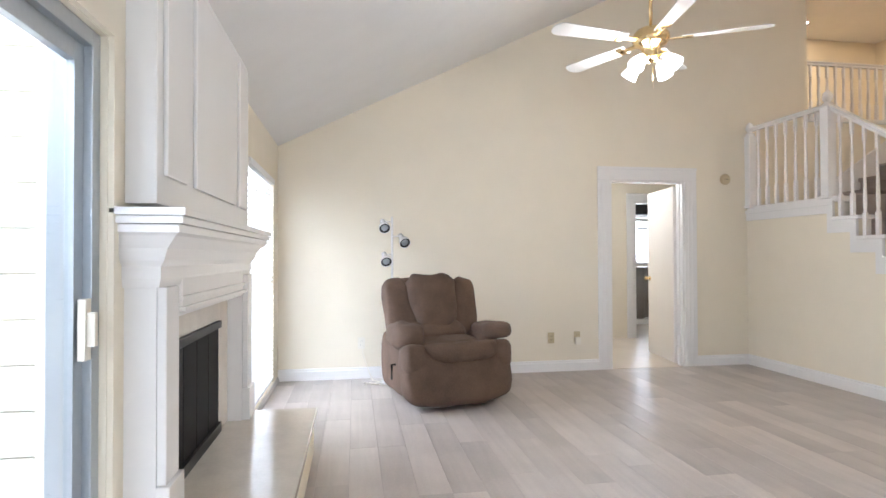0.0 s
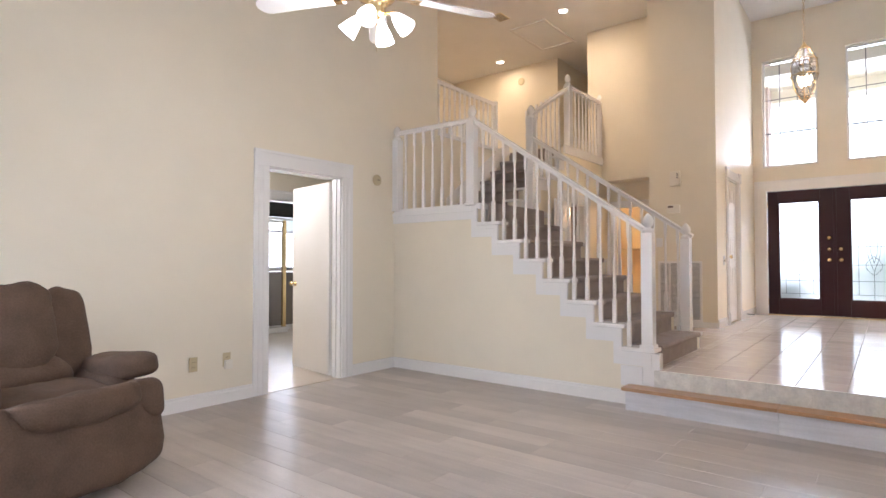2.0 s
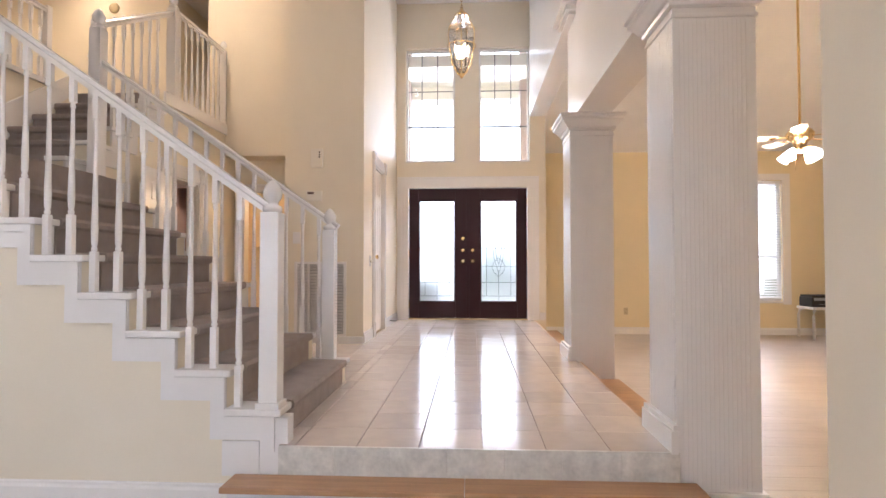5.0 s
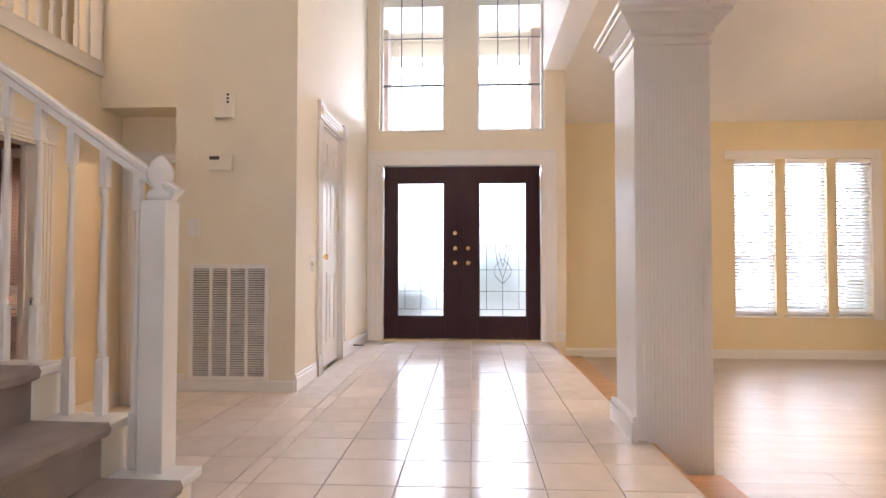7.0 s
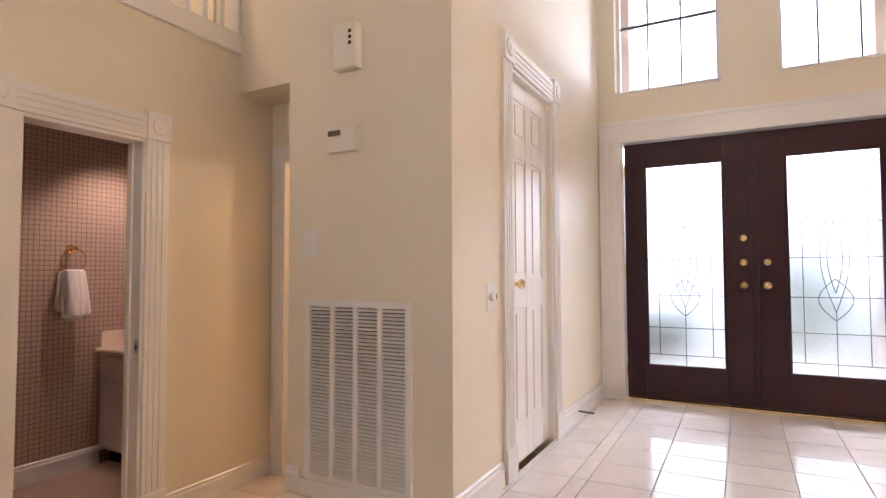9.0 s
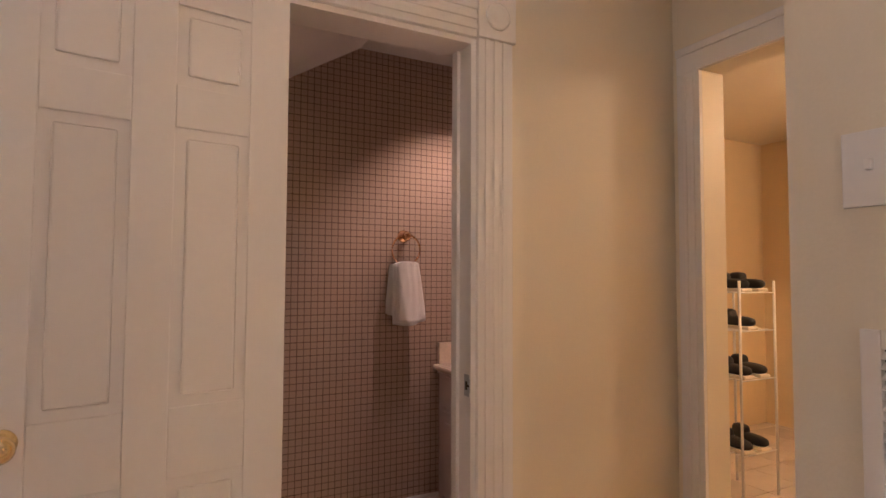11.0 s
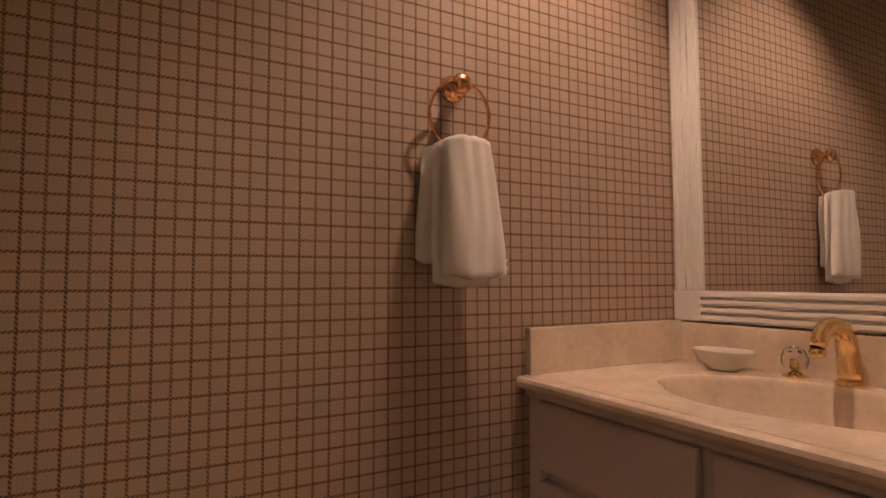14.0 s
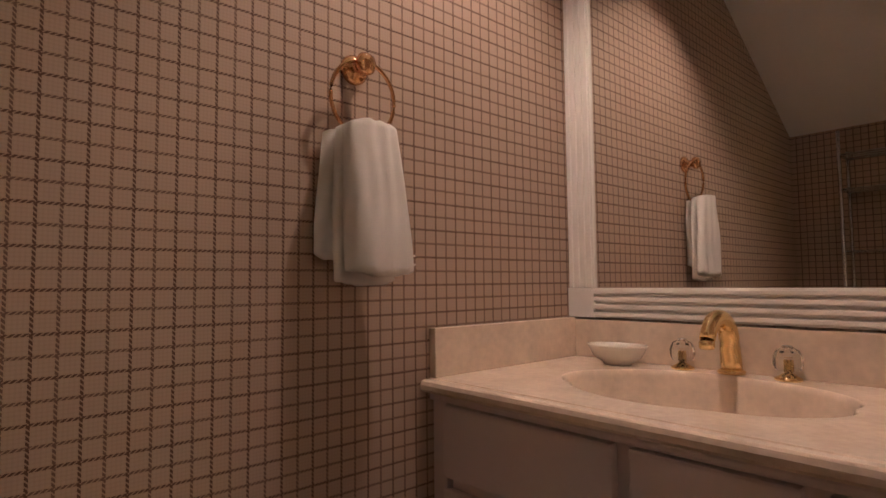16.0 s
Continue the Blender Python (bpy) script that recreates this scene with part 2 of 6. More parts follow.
def prism(bm, outline, axis, a0, a1):
    """An outline in the two other axes, drawn out along axis from a0 to a1."""
    def at(u, v, w):
        return {"x": (w, u, v), "y": (u, w, v), "z": (u, v, w)}[axis]
    lo, hi = [bm.verts.new(at(u, v, a0)) for u, v in outline], [bm.verts.new(at(u, v, a1)) for u, v in outline]
    bm.faces.new(lo)
    bm.faces.new(list(reversed(hi)))
    n = len(outline)
    for i in range(n):
        bm.faces.new((lo[i], hi[i], hi[(i + 1) % n], lo[(i + 1) % n]))
    bmesh.ops.recalc_face_normals(bm, faces=bm.faces)
    return bm


def tube(bm, pts, r, n=10, closed=False, r1=None):
    """A round bar along points, of radius r, or from r to r1."""
    pts = [Vector(p) for p in pts]
    rings = []
    for i, p in enumerate(pts):
        a = pts[i - 1] if (i or closed) else p
        b = pts[(i + 1) % len(pts)] if (i + 1 < len(pts) or closed) else p
        d = (b - a).normalized()
        u = d.orthogonal().normalized() if abs(d.z) > 0.99 else d.cross(Vector((0, 0, 1))).normalized()
        v = d.cross(u)
        q = r if r1 is None else r + (r1 - r) * i / (len(pts) - 1)
        rings.append([bm.verts.new(p + q * (math.cos(k * math.tau / n) * u + math.sin(k * math.tau / n) * v)) for k in range(n)])
    pairs = list(zip(rings, rings[1:])) + ([(rings[-1], rings[0])] if closed else [])
    for a, b in pairs:
        for k in range(n):
            bm.faces.new((a[k], a[(k + 1) % n], b[(k + 1) % n], b[k])).smooth = True
    if not closed:
        bm.faces.new(list(reversed(rings[0])))
        bm.faces.new(rings[-1])
    bmesh.ops.recalc_face_normals(bm, faces=bm.faces)
    return bm


def soft(bm, c, s, e=0.45, m=None, n=28, wrinkle=0.0, seed=0):
    """A cushion: a rounded block of half sizes s about c."""
    m = m or Matrix()
    def sg(v, p):
        return math.copysign(abs(v) ** p, v)
    rows = []
    for j in range(n // 2 + 1):
        t = -math.pi / 2 + math.pi * j / (n // 2)
        row = []
        for i in range(n):
            a = math.tau * i / n
            p = Vector((s[0] * sg(math.cos(t), e) * sg(math.cos(a), e), s[1] * sg(math.cos(t), e) * sg(math.sin(a), e), s[2] * sg(math.sin(t), e)))
            if wrinkle:
                p += p.normalized() * wrinkle * noise.noise(p * 9 + Vector((seed, 0, 0)))
            row.append(bm.verts.new(m @ (Vector(c) + p)))
        rows.append(row)
    for a, b in zip(rows, rows[1:]):
        for i in range(n):
            bm.faces.new((a[i], a[(i + 1) % n], b[(i + 1) % n], b[i])).smooth = True
    bmesh.ops.remove_doubles(bm, verts=bm.verts, dist=0.0004)
    return bm


def mesh_of(name, bm, material):
    me = bpy.data.meshes.new(name)
    bm.to_mesh(me)
    bm.free()
    me.materials.append(material)
    return me


def part(name, bm, material, parent, label=""):
    ob = new(name, bm if isinstance(bm, bpy.types.Mesh) else mesh_of(name, bm, material))
    ob.parent = parent
    return tagged(ob, label)


def thing(name, loc, label, category, group="", turn=0.0, kind=""):
    ob = new(name)
    ob.empty_display_size = 0.1
    ob.matrix_world = pose(*loc, 0, 0, turn)
    return tagged(ob, label, category, group, kind)


def solid(name, bm, material, label, category, kind="structure", loc=(0, 0, 0)):
    ob = new(name, mesh_of(name, bm, material))
    ob.location = loc
    return tagged(ob, label, category, "", kind)


def wall(name, material, label, *items):
    return solid(name, boxes(*items), material, label, "wall")


# ---- plan ----
F, HALL, LAND, UP = 0.31, 0.0, 1.775, 2.79      # foyer, hall, landing and upper floor levels
RISE, RUN = 0.184, 0.245
YC, YS0 = 6.50, 3.62                             # chair wall; first tread
XS, XS2, XI = 5.79, 7.0, 7.22                   # lower flight from XS to XI; upper flight starts at XS2
XF = 11.74                                       # front wall
VL, VS = 2.33, 0.487                              # vault: height at the west wall, slope


def vault(x):
    return min(VL + VS * (x - 0.65), 5.24)


# ---- structure: floors ----
solid("floor_living", boxes((0.4, 5.79, -3.6, 6.62, -0.2, -0.012)), GAP, "dark bed under grey wood-look floor planks", "floor")
solid("floor_dining", boxes((5.79, 12.8, -3.6, 1.72, -0.2, -0.012)), GAP, "dark bed under grey wood-look dining floor", "floor")
solid("floor_foyer", boxes((5.76, 12.0, 1.74, 3.60, -0.2, F - 0.008), (5.81, 12.0, 3.60, 3.86, -0.2, F - 0.008), (XI, 9.12, 3.86, 4.73, -0.2, F - 0.008)), GROUT, "grout bed of the raised tiled foyer", "floor")
solid("floor_hall", boxes((5.9, 9.2, 4.73, 7.3, -0.2, HALL - 0.008), (9.2, 13.0, 4.08, 7.3, -0.2, HALL - 0.008)), GROUT, "grout bed of the tiled back hall", "floor")
solid("hall_step", boxes((XI + 0.002, 9.12, 4.74, 5.0, HALL - 0.006, 0.155), bevel=0.006), TILER, "tiled step down from foyer to hall", "step")
solid("floor_powder", boxes((7.9, 10.1, 5.645, 6.85, HALL - 0.007, HALL + 0.001)), mat("powder_vinyl", (0.42, 0.30, 0.24), 0.4, var=0.08), "brown vinyl floor of the powder room", "floor")
solid("floor_bath", boxes((3.2, 8.8, 6.52, 11.4, -0.2, 0.0)), mat("bath_tile", (0.62, 0.54, 0.45), 0.3, var=0.06), "pale tile floor behind the living room door", "floor")
solid("floor_upper", boxes((6.6, 10.4, 6.62, 9.2, UP - 0.3, UP), (8.28, 12.0, 5.75, 6.62, UP - 0.3, UP), (10.4, 12.0, 6.62, 6.85, UP - 0.3, UP)), CARPET, "taupe carpeted upper hall floor", "floor")

# ---- structure: walls ----
T = 0.12
wall("wall_north", CREAM, "cream painted living room wall with a doorway",
     (0.4, 4.14, YC, YC + T, 0, 5.3), (5.01, 6.58, YC, YC + T, 0, 5.3), (4.14, 5.01, YC, YC + T, 2.05, 5.3))
wall("wall_west", CREAM, "cream painted wall with sliding door and window",
     (0.45, 0.65, -3.6, 0.62, 0, 3), (0.45, 0.65, 0.62, 2.66, 1.90, 3), (0.45, 0.65, 2.66, 4.95, 0, 3),
     (0.45, 0.65, 4.95, 6.2, 1.95, 3), (0.45, 0.65, 6.2, 6.5, 0, 3), (0.45, 0.65, 4.95, 6.2, 0, 0.06))
# the opening in this wall is added to go with the fill lamp
wall("wall_south", CREAM, "cream painted wall with an unseen opening added for a fill lamp",
     (0.45, 1.0, -3.75, -3.6, 0, 5.3), (3.8, 12.8, -3.75, -3.6, 0, 5.3), (1.0, 3.8, -3.75, -3.6, 0, 0.8), (1.0, 3.8, -3.75, -3.6, 2.4, 5.3))
wall("wall_kitchen", CREAM, "cream wall between kitchen and dining room", (4.20, 4.76, -3.6, 1.53, 1.03, 5.3), (4.26, 4.76, -3.6, 1.53, 0, 1.03))
wall("wall_bar", CREAM, "cream wall end beside the raised foyer", (4.20, 4.76, 1.53, 1.70, 0, 5.3))
solid("trim_bar_end", boxes((4.185, 4.2, 1.53, 1.702, 0, 1.03), bevel=0.003), WHITE, "white painted board on the wall end below the ledge", "trim")
wall("wall_front", CREAM, "cream painted entry wall with double door and two tall windows",
     (XF, XF + 0.2, 3.72, 4.0, F, 5.3), (XF, XF + 0.2, 1.56, 1.80, 0, 5.3), (XF, XF + 0.2, 1.80, 3.72, 2.38, 2.74),
     (XF, XF + 0.2, 1.80, 3.72, 4.53, 5.3), (XF, XF + 0.2, 2.58, 2.95, 2.74, 4.53))
wall("wall_closet", CREAM, "cream painted foyer wall with a closet door",
     (9.24, 9.76, 3.86, 3.98, 0, 5.3), (10.45, XF, 3.86, 3.98, 0, 5.3), (9.76, 10.45, 3.86, 3.98, 2.36, 5.3))
wall("wall_return_air", CREAM, "cream painted wall that carries the return air grille", (9.12, 9.24, 3.86, 4.73, 0, 5.3))
wall("wall_closet_side", CREAM, "cream painted closet wall along the hall", (9.24, 10.02, 4.61, 4.73, 0, 2.45))
wall("wall_upper_east", CREAM, "cream painted upper wall over the hall", (9.61, 9.73, 4.733, 5.628, 2.45, 5.3), (9.61, 9.73, 5.628, 5.85, 2.75, 5.3), (9.24, 9.73, 4.61, 4.73, 2.452, 5.3))
solid("ceiling_hall", boxes((9.735, 13.0, 4.08, 5.625, 2.45, 2.55), (10.15, 13.0, 5.625, 7.3, 2.45, 2.55)), CREAM, "cream painted soffit over the back hall", "ceiling")
wall("wall_hall_end", CREAM, "cream painted hall end wall with laundry doorway",
     (9.90, 10.02, 5.50, 5.63, 0, 2.45), (9.90, 10.02, 4.73, 5.50, 2.05, 2.45))
wall("wall_laundry", ORANGE, "warm cream laundry room walls", (10.14, 12.9, 7.2, 7.3, 0, 2.45), (12.9, 13.0, 4.0, 7.3, 0, 2.45), (10.02, 12.9, 3.98, 4.08, 0, 2.45))
wall("wall_dining_front", WARMLIT, "cream painted dining room wall with three windows, tinted for warm lamplight",
     (12.62, 12.8, 1.0, 1.68, 0, 5.3), (12.62, 12.8, -0.73, 1.0, 0, 5.3), (12.62, 12.8, -2.42, -0.73, 0, 0.55), (12.62, 12.8, -2.42, -0.73, 2.55, 5.3),
     (12.62, 12.8, -1.37, -1.24, 0.55, 2.55), (12.62, 12.8, -2.0, -1.88, 0.55, 2.55), (12.62, 12.8, -3.6, -2.42, 0, 5.3))
wall("wall_dining_north", WARMLIT, "cream painted return wall of the dining room, tinted for warm lamplight", (XF + 0.2, 12.62, 1.56, 1.68, 0, 5.3))
# header over the columns
solid("beam_colonnade", boxes((5.80, 8.54, 1.46, 1.76, 2.50, 5.3), (8.54, XF, 1.56, 1.80, 3.44, 5.3)), WHITE, "white painted header carried by the columns", "beam")

# under-stair and hall walls with stepped tops
N1 = 8


def stepped(u0, z0, run, rise, n, tail, base):
    """A wall outline: floor, then up the steps, then level to tail."""
    pts = [(u0, base), (u0, z0)]
    u, z = u0, z0
    for k in range(n - 1):
        u += run
        pts += [(u, z), (u, z + rise)]
        z += rise
    pts += [(tail, z), (tail, base)]
    return pts


Z0 = F + 0.165
prism_bm = bm_new()
prism(prism_bm, stepped(YS0, Z0 - 0.035, RUN, RISE, N1, YC, 0.0), "x", XS, XS + 0.1)
solid("wall_stair_side", prism_bm, CREAM, "cream painted wall under the stair flight", "wall")
prism_bm = bm_new()
prism(prism_bm, stepped(YS0, Z0 - 0.035, RUN, RISE, N1, 5.63, 0.0), "x", XI - 0.1, XI)
solid("wall_stair_inner", prism_bm, CREAM, "cream painted wall under the inner stair side", "wall")
R2, U2, N2 = (UP - LAND) / 6, 0.255, 5
hall_pts = [(XS2, 0), (XS2, LAND + R2 - 0.035)]
u, z = XS2, LAND + R2 - 0.035
for k in range(N2 - 1):
    u += U2
    hall_pts += [(u, z), (u, z + R2)]
    z += R2
hall_pts += [(8.275, z), (8.275, UP), (9.90, UP), (9.90, 0), (8.99, 0), (8.99, 2.03), (8.37, 2.03), (8.37, 0)]
prism_bm = bm_new()
prism(prism_bm, hall_pts, "y", 5.63, 5.74)
solid("wall_hall", prism_bm, CREAM, "cream painted hall wall with the powder room doorway", "wall")
prism_bm = bm_new()
prism(prism_bm, [(6.58, 1.6), (7.84, 1.6), (7.7, 2.06), (8.28, 2.5), (8.28, UP - 0.02), (6.58, UP - 0.02)], "y", YC, YC + T)
solid("wall_stair_back", prism_bm, CREAM, "cream painted wall beside the upper flight", "wall")
wall("wall_upper_back", CREAM, "cream painted upper hall walls", (10.3, 10.42, 6.73, 9.2, UP, 5.3), (10.42, 12.0, 6.73, 6.85, UP, 5.3), (12.0, 12.12, 5.6, 6.85, UP, 5.3), (10.3, 12.0, 5.73, 5.85, UP, 5.3), (6.5, 10.3, 9.1, 9.2, UP, 5.3), (6.46, 6.58, 6.62, 9.2, UP - 0.3, 5.3), (9.73, 10.3, 5.73, 5.85, UP, 5.3))
# powder room shell
wall("wall_powder_back", PAPER, "taupe grid wallpaper on the powder room wall", (7.84, 10.14, 6.80, 6.88, 0, 2.6))
wall("wall_powder_mirror", PAPER, "taupe grid wallpaper behind the vanity mirror", (10.02, 10.14, 5.745, 6.80, 0, 2.6))
wall("wall_powder_west", PAPER, "taupe grid wallpaper on the low wall", (7.84, 7.96, 5.745, 6.80, 0, 1.86))
wall("wall_powder_door", PAPER, "taupe grid wallpaper around the powder room door", (7.96, 8.37, 5.742, 5.752, 0, 2.0), (8.99, 10.02, 5.742, 5.752, 0, 2.48), (8.37, 8.99, 5.742, 5.752, 2.03, 2.2))
bm = bm_new()
prism(bm, [(7.96, 1.80), (9.0, 2.43), (10.02, 2.43), (10.02, 2.6), (8.9, 2.6), (7.96, 2.0)], "y", 5.752, 6.80)
solid("ceiling_powder", bm, CEIL, "white painted ceiling that slopes under the stairs", "ceiling")
# bath beyond the living room door
wall("wall_bath", CREAM, "cream painted bath hall walls with an inner doorway",
     (3.3, 3.42, 6.62, 8.72, 0, 2.4), (8.6, 8.72, 6.95, 11.3, 0, 2.4), (3.42, 5.54, 8.6, 8.72, 0, 2.4), (6.35, 8.6, 8.6, 8.72, 0, 2.4), (5.54, 6.35, 8.6, 8.72, 2.03, 2.4),
     (5.0, 5.12, 8.72, 11.3, 0, 2.4), (5.12, 6.9, 11.2, 11.3, 0, 2.4), (8.3, 8.6, 11.2, 11.3, 0, 2.4), (6.9, 8.3, 11.2, 11.3, 0, 1.06), (6.9, 8.3, 11.2, 11.3, 2.06, 2.4), (6.62, 8.6, 6.88, 6.95, 0, 2.4))
solid("ceiling_bath", boxes((3.3, 8.72, 6.62, 11.3, 2.402, 2.47)), CEIL, "white bath ceiling", "ceiling")

# ---- structure: ceilings ----
bm = bm_new()
xr = 0.65 + (5.24 - VL) / VS
prism(bm, [(0.4, VL - 0.13), (xr, 5.24), (xr, 5.36), (0.4, VL)], "y", -3.6, 6.62)
solid("ceiling_vault", bm, CEIL, "white textured vaulted living room ceiling", "ceiling")
bm = bm_new()
prism(bm, [(xr, 5.24), (8.2, 5.24), (12.8, 2.95), (12.8, 3.1), (8.2, 5.36), (xr, 5.36)], "y", -3.6, 1.60)
solid("ceiling_dining", bm, CEIL, "white sloped dining room ceiling", "ceiling")
solid("ceiling_foyer", boxes((xr, 12.0, 1.60, 3.98, 5.24, 5.36)), CEIL, "white high foyer ceiling", "ceiling")
solid("ceiling_upper", boxes((6.7, 10.42, 3.98, 9.2, 4.88, 5.0), (10.42, 12.12, 5.6, 6.85, 4.88, 5.0), (xr, 6.7, 3.98, 6.62, 5.24, 5.36), (6.58, 6.7, 3.98, 9.2, 4.88, 5.30)), CEIL, "white upper hall ceiling", "ceiling")


# ---- trim ----
def baseboard(name, axis, a0, a1, at, out, z, h=0.115):
    """A moulded skirting along axis from a0 to a1, on the face at, standing out by the sign of out."""
    prof = [(0, 0), (0.016, 0), (0.016, h - 0.03), (0.010, h - 0.018), (0.010, h - 0.006), (0.004, h), (0, h)]
    bm = bm_new()
    prism(bm, [(at + out * u, z + v) for u, v in prof], "y" if axis == "y" else "x", a0, a1)
    return solid(name, bm, WHITE, "white moulded skirting board", "baseboard")


baseboard("baseboard_north_1", "x", 0.65, 3.995, YC, -1, 0)
baseboard("baseboard_north_2", "x", 5.155, XS, YC, -1, 0)
baseboard("baseboard_stair", "y", 3.62, YC, XS, -1, 0)
baseboard("baseboard_west", "y", 4.62, YC, 0.65, 1, 0, 0.05)
baseboard("baseboard_grille_side", "y", 4.65, 4.73, 9.12, -1, F)
baseboard("baseboard_closet_1", "x", 9.12, 9.62, 3.86, -1, F)
baseboard("baseboard_closet_2", "x", 10.58, XF, 3.86, -1, F)
baseboard("baseboard_hall", "x", 9.13, 9.90, 5.63, -1, HALL)
baseboard("baseboard_front_1", "y", 3.84, 3.86, XF, -1, F)
baseboard("baseboard_front_2", "y", 1.57, 1.66, XF, -1, F)
baseboard("baseboard_dining_1", "x", XF + 0.2, 12.62, 1.56, -1, 0)
baseboard("baseboard_dining_2", "y", -3.6, 1.56, 12.62, -1, 0)
baseboard("baseboard_powder", "x", 7.96, 9.46, 6.80, -1, 0, 0.13)
baseboard("baseboard_bar", "x", 4.2, 4.76, 1.70, 1, 0)


def casing(name, axis, a0, a1, at, out, z0, z1, w=0.115, rosette=False, label="white moulded door casing"):
    """Fluted casing round an opening a0..a1, up to z1, on the face at."""
    th = thing(name, (0, 0, 0), label, "door casing", kind="structure")

    def bar(nm, p0, p1, q0, q1, d0, d1, bev=0.003):
        lo, hi = sorted((at + out * d0, at + out * d1))
        bm = bm_new()
        add_box(bm, *((p0, p1, lo, hi) if axis == "x" else (lo, hi, p0, p1)), q0, q1, bevel=bev)
        part(nm, bm, WHITE, th)

    for s in (a0 - w, a1):
        bar("side_board", s, s + w, z0, z1, 0, 0.018)
        if rosette:
            bar("plinth_block", s - 0.006, s + w + 0.006, z0, z0 + 0.16, 0.018, 0.028)
            bar("corner_block", s - 0.006, s + w + 0.006, z1, z1 + w + 0.02, 0, 0.03)
            c = Matrix.Translation((s + w / 2, at + out * 0.03, z1 + w / 2 + 0.01) if axis == "x" else (at + out * 0.03, s + w / 2, z1 + w / 2 + 0.01))
            turn = pose(0, 0, 0, 90 * (1 if out < 0 else -1), 0, 0) if axis == "x" else pose(0, 0, 0, 0, 90 * (1 if out > 0 else -1), 0)
            bm = bm_new()
            turned(bm, [(0.045, 0), (0.045, 0.004), (0.038, 0.007), (0.030, 0.003), (0.022, 0.006), (0.012, 0.009), (0.002, 0.010)], 20, c @ turn)
            part("rosette", bm, WHITE, th)
        for k in range(3 if rosette else 2):
            u = s + w * (k + 1) / (4 if rosette else 3)
            bar("reed", u - 0.009, u + 0.009, z0 + (0.17 if rosette else 0.0), z1, 0.018, 0.0225, 0.0035)
    if rosette:
        bar("head_board", a0 + 0.006, a1 - 0.006, z1, z1 + w, 0, 0.018)
        for k in range(3):
            v = z1 + w * (k + 1) / 4
            bar("reed", a0 + 0.006, a1 - 0.006, v - 0.009, v + 0.009, 0.018, 0.0225, 0.0035)
    else:
        bar("head_board", a0 - w, a1 + w, z1, z1 + w, 0, 0.019)
        bar("head_bead", a0 - w, a1 + w, z1 + w - 0.03, z1 + w, 0.019, 0.028, 0.004)
    return th


def jamb(name, axis, a0, a1, d0, d1, z0, z1, stop):
    """The lining of an opening, with a stop bead."""
    th = thing(name, (0, 0, 0), "white painted door lining", "door frame", kind="structure")
    t = 0.018

    def b(nm, *q):
        p0, p1, e0, e1, k0, k1 = q
        part(nm, boxes((p0, p1, e0, e1, k0, k1) if axis == "x" else (e0, e1, p0, p1, k0, k1)), WHITE, th)
    b("side_lining", a0, a0 + t, d0, d1, z0, z1)
    b("side_lining", a1 - t, a1, d0, d1, z0, z1)
    b("head_lining", a0 + t, a1 - t, d0, d1, z1 - t, z1)
    for s in (a0 + t, a1 - t - 0.011):
        b("stop_bead", s, s + 0.011, stop, stop + 0.032, z0, z1 - t)
    return th


def panel_door(name, loc, turn, w, h, label, knob_side, category="door", knob=BRASS, hinges=True):
    """A six-panel leaf, hinged at its origin, along its own x."""
    th = thing(name, loc, label, category, turn=turn)
    d = 0.035
    st, mid = 0.11 * w / 0.7, 0.09
    rows = [(0.20, 0.80), (0.96, 1.60), (1.70, h - 0.11)]
    bm = bm_new()
    pw = (w - 2 * st - mid) / 2
    cols = [(st, st + pw), (w - st - pw, w - st)]
    add_box(bm, 0, w, -d / 2 + 0.006, d / 2 - 0.006, 0, h)
    for s in (-1, 1):
        y0, y1 = sorted((s * (d / 2 - 0.006), s * d / 2))
        for x0, x1 in ((0, st), (w - st, w), (st + pw, w - st - pw)):
            add_box(bm, x0, x1, y0, y1, 0, h, 0.003)
        zs = [0] + [q for r in rows for q in r] + [h]
        for z0, z1 in zip(zs[::2], zs[1::2]):
            for x0, x1 in cols:
                add_box(bm, x0, x1, y0, y1, z0, z1, 0.003)
    part("leaf", bm, DOORW, th)
    for s in (-1, 1):
        for z0, z1 in rows:
            for x0, x1 in cols:
                b = bm_new()
                y0, y1 = sorted((s * (d / 2 - 0.0058), s * (d / 2 - 0.001)))
                add_box(b, x0 + 0.025, x1 - 0.025, y0, y1, z0 + 0.025, z1 - 0.025, 0.006)
                part("raised_panel", b, DOORW, th)
        b = bm_new()
        turned(b, [(0.028, 0), (0.028, 0.006), (0.012, 0.010), (0.011, 0.03), (0.024, 0.042), (0.027, 0.054), (0.020, 0.066), (0.004, 0.069)], 18,
               Matrix.Translation((knob_side, s * d / 2, 0.93)) @ pose(0, 0, 0, -90 * s, 0, 0))
        part("door_knob", b, knob, th, "polished brass knob")
    for z in (0.2, h / 2, h - 0.2) if hinges else ():
        b = bm_new()
        turned(b, [(0.006, 0), (0.006, 0.085)], 10, Matrix.Translation((-0.004, -d / 2 - 0.004, z)))
        part("hinge", b, BRASS, th)
    return th


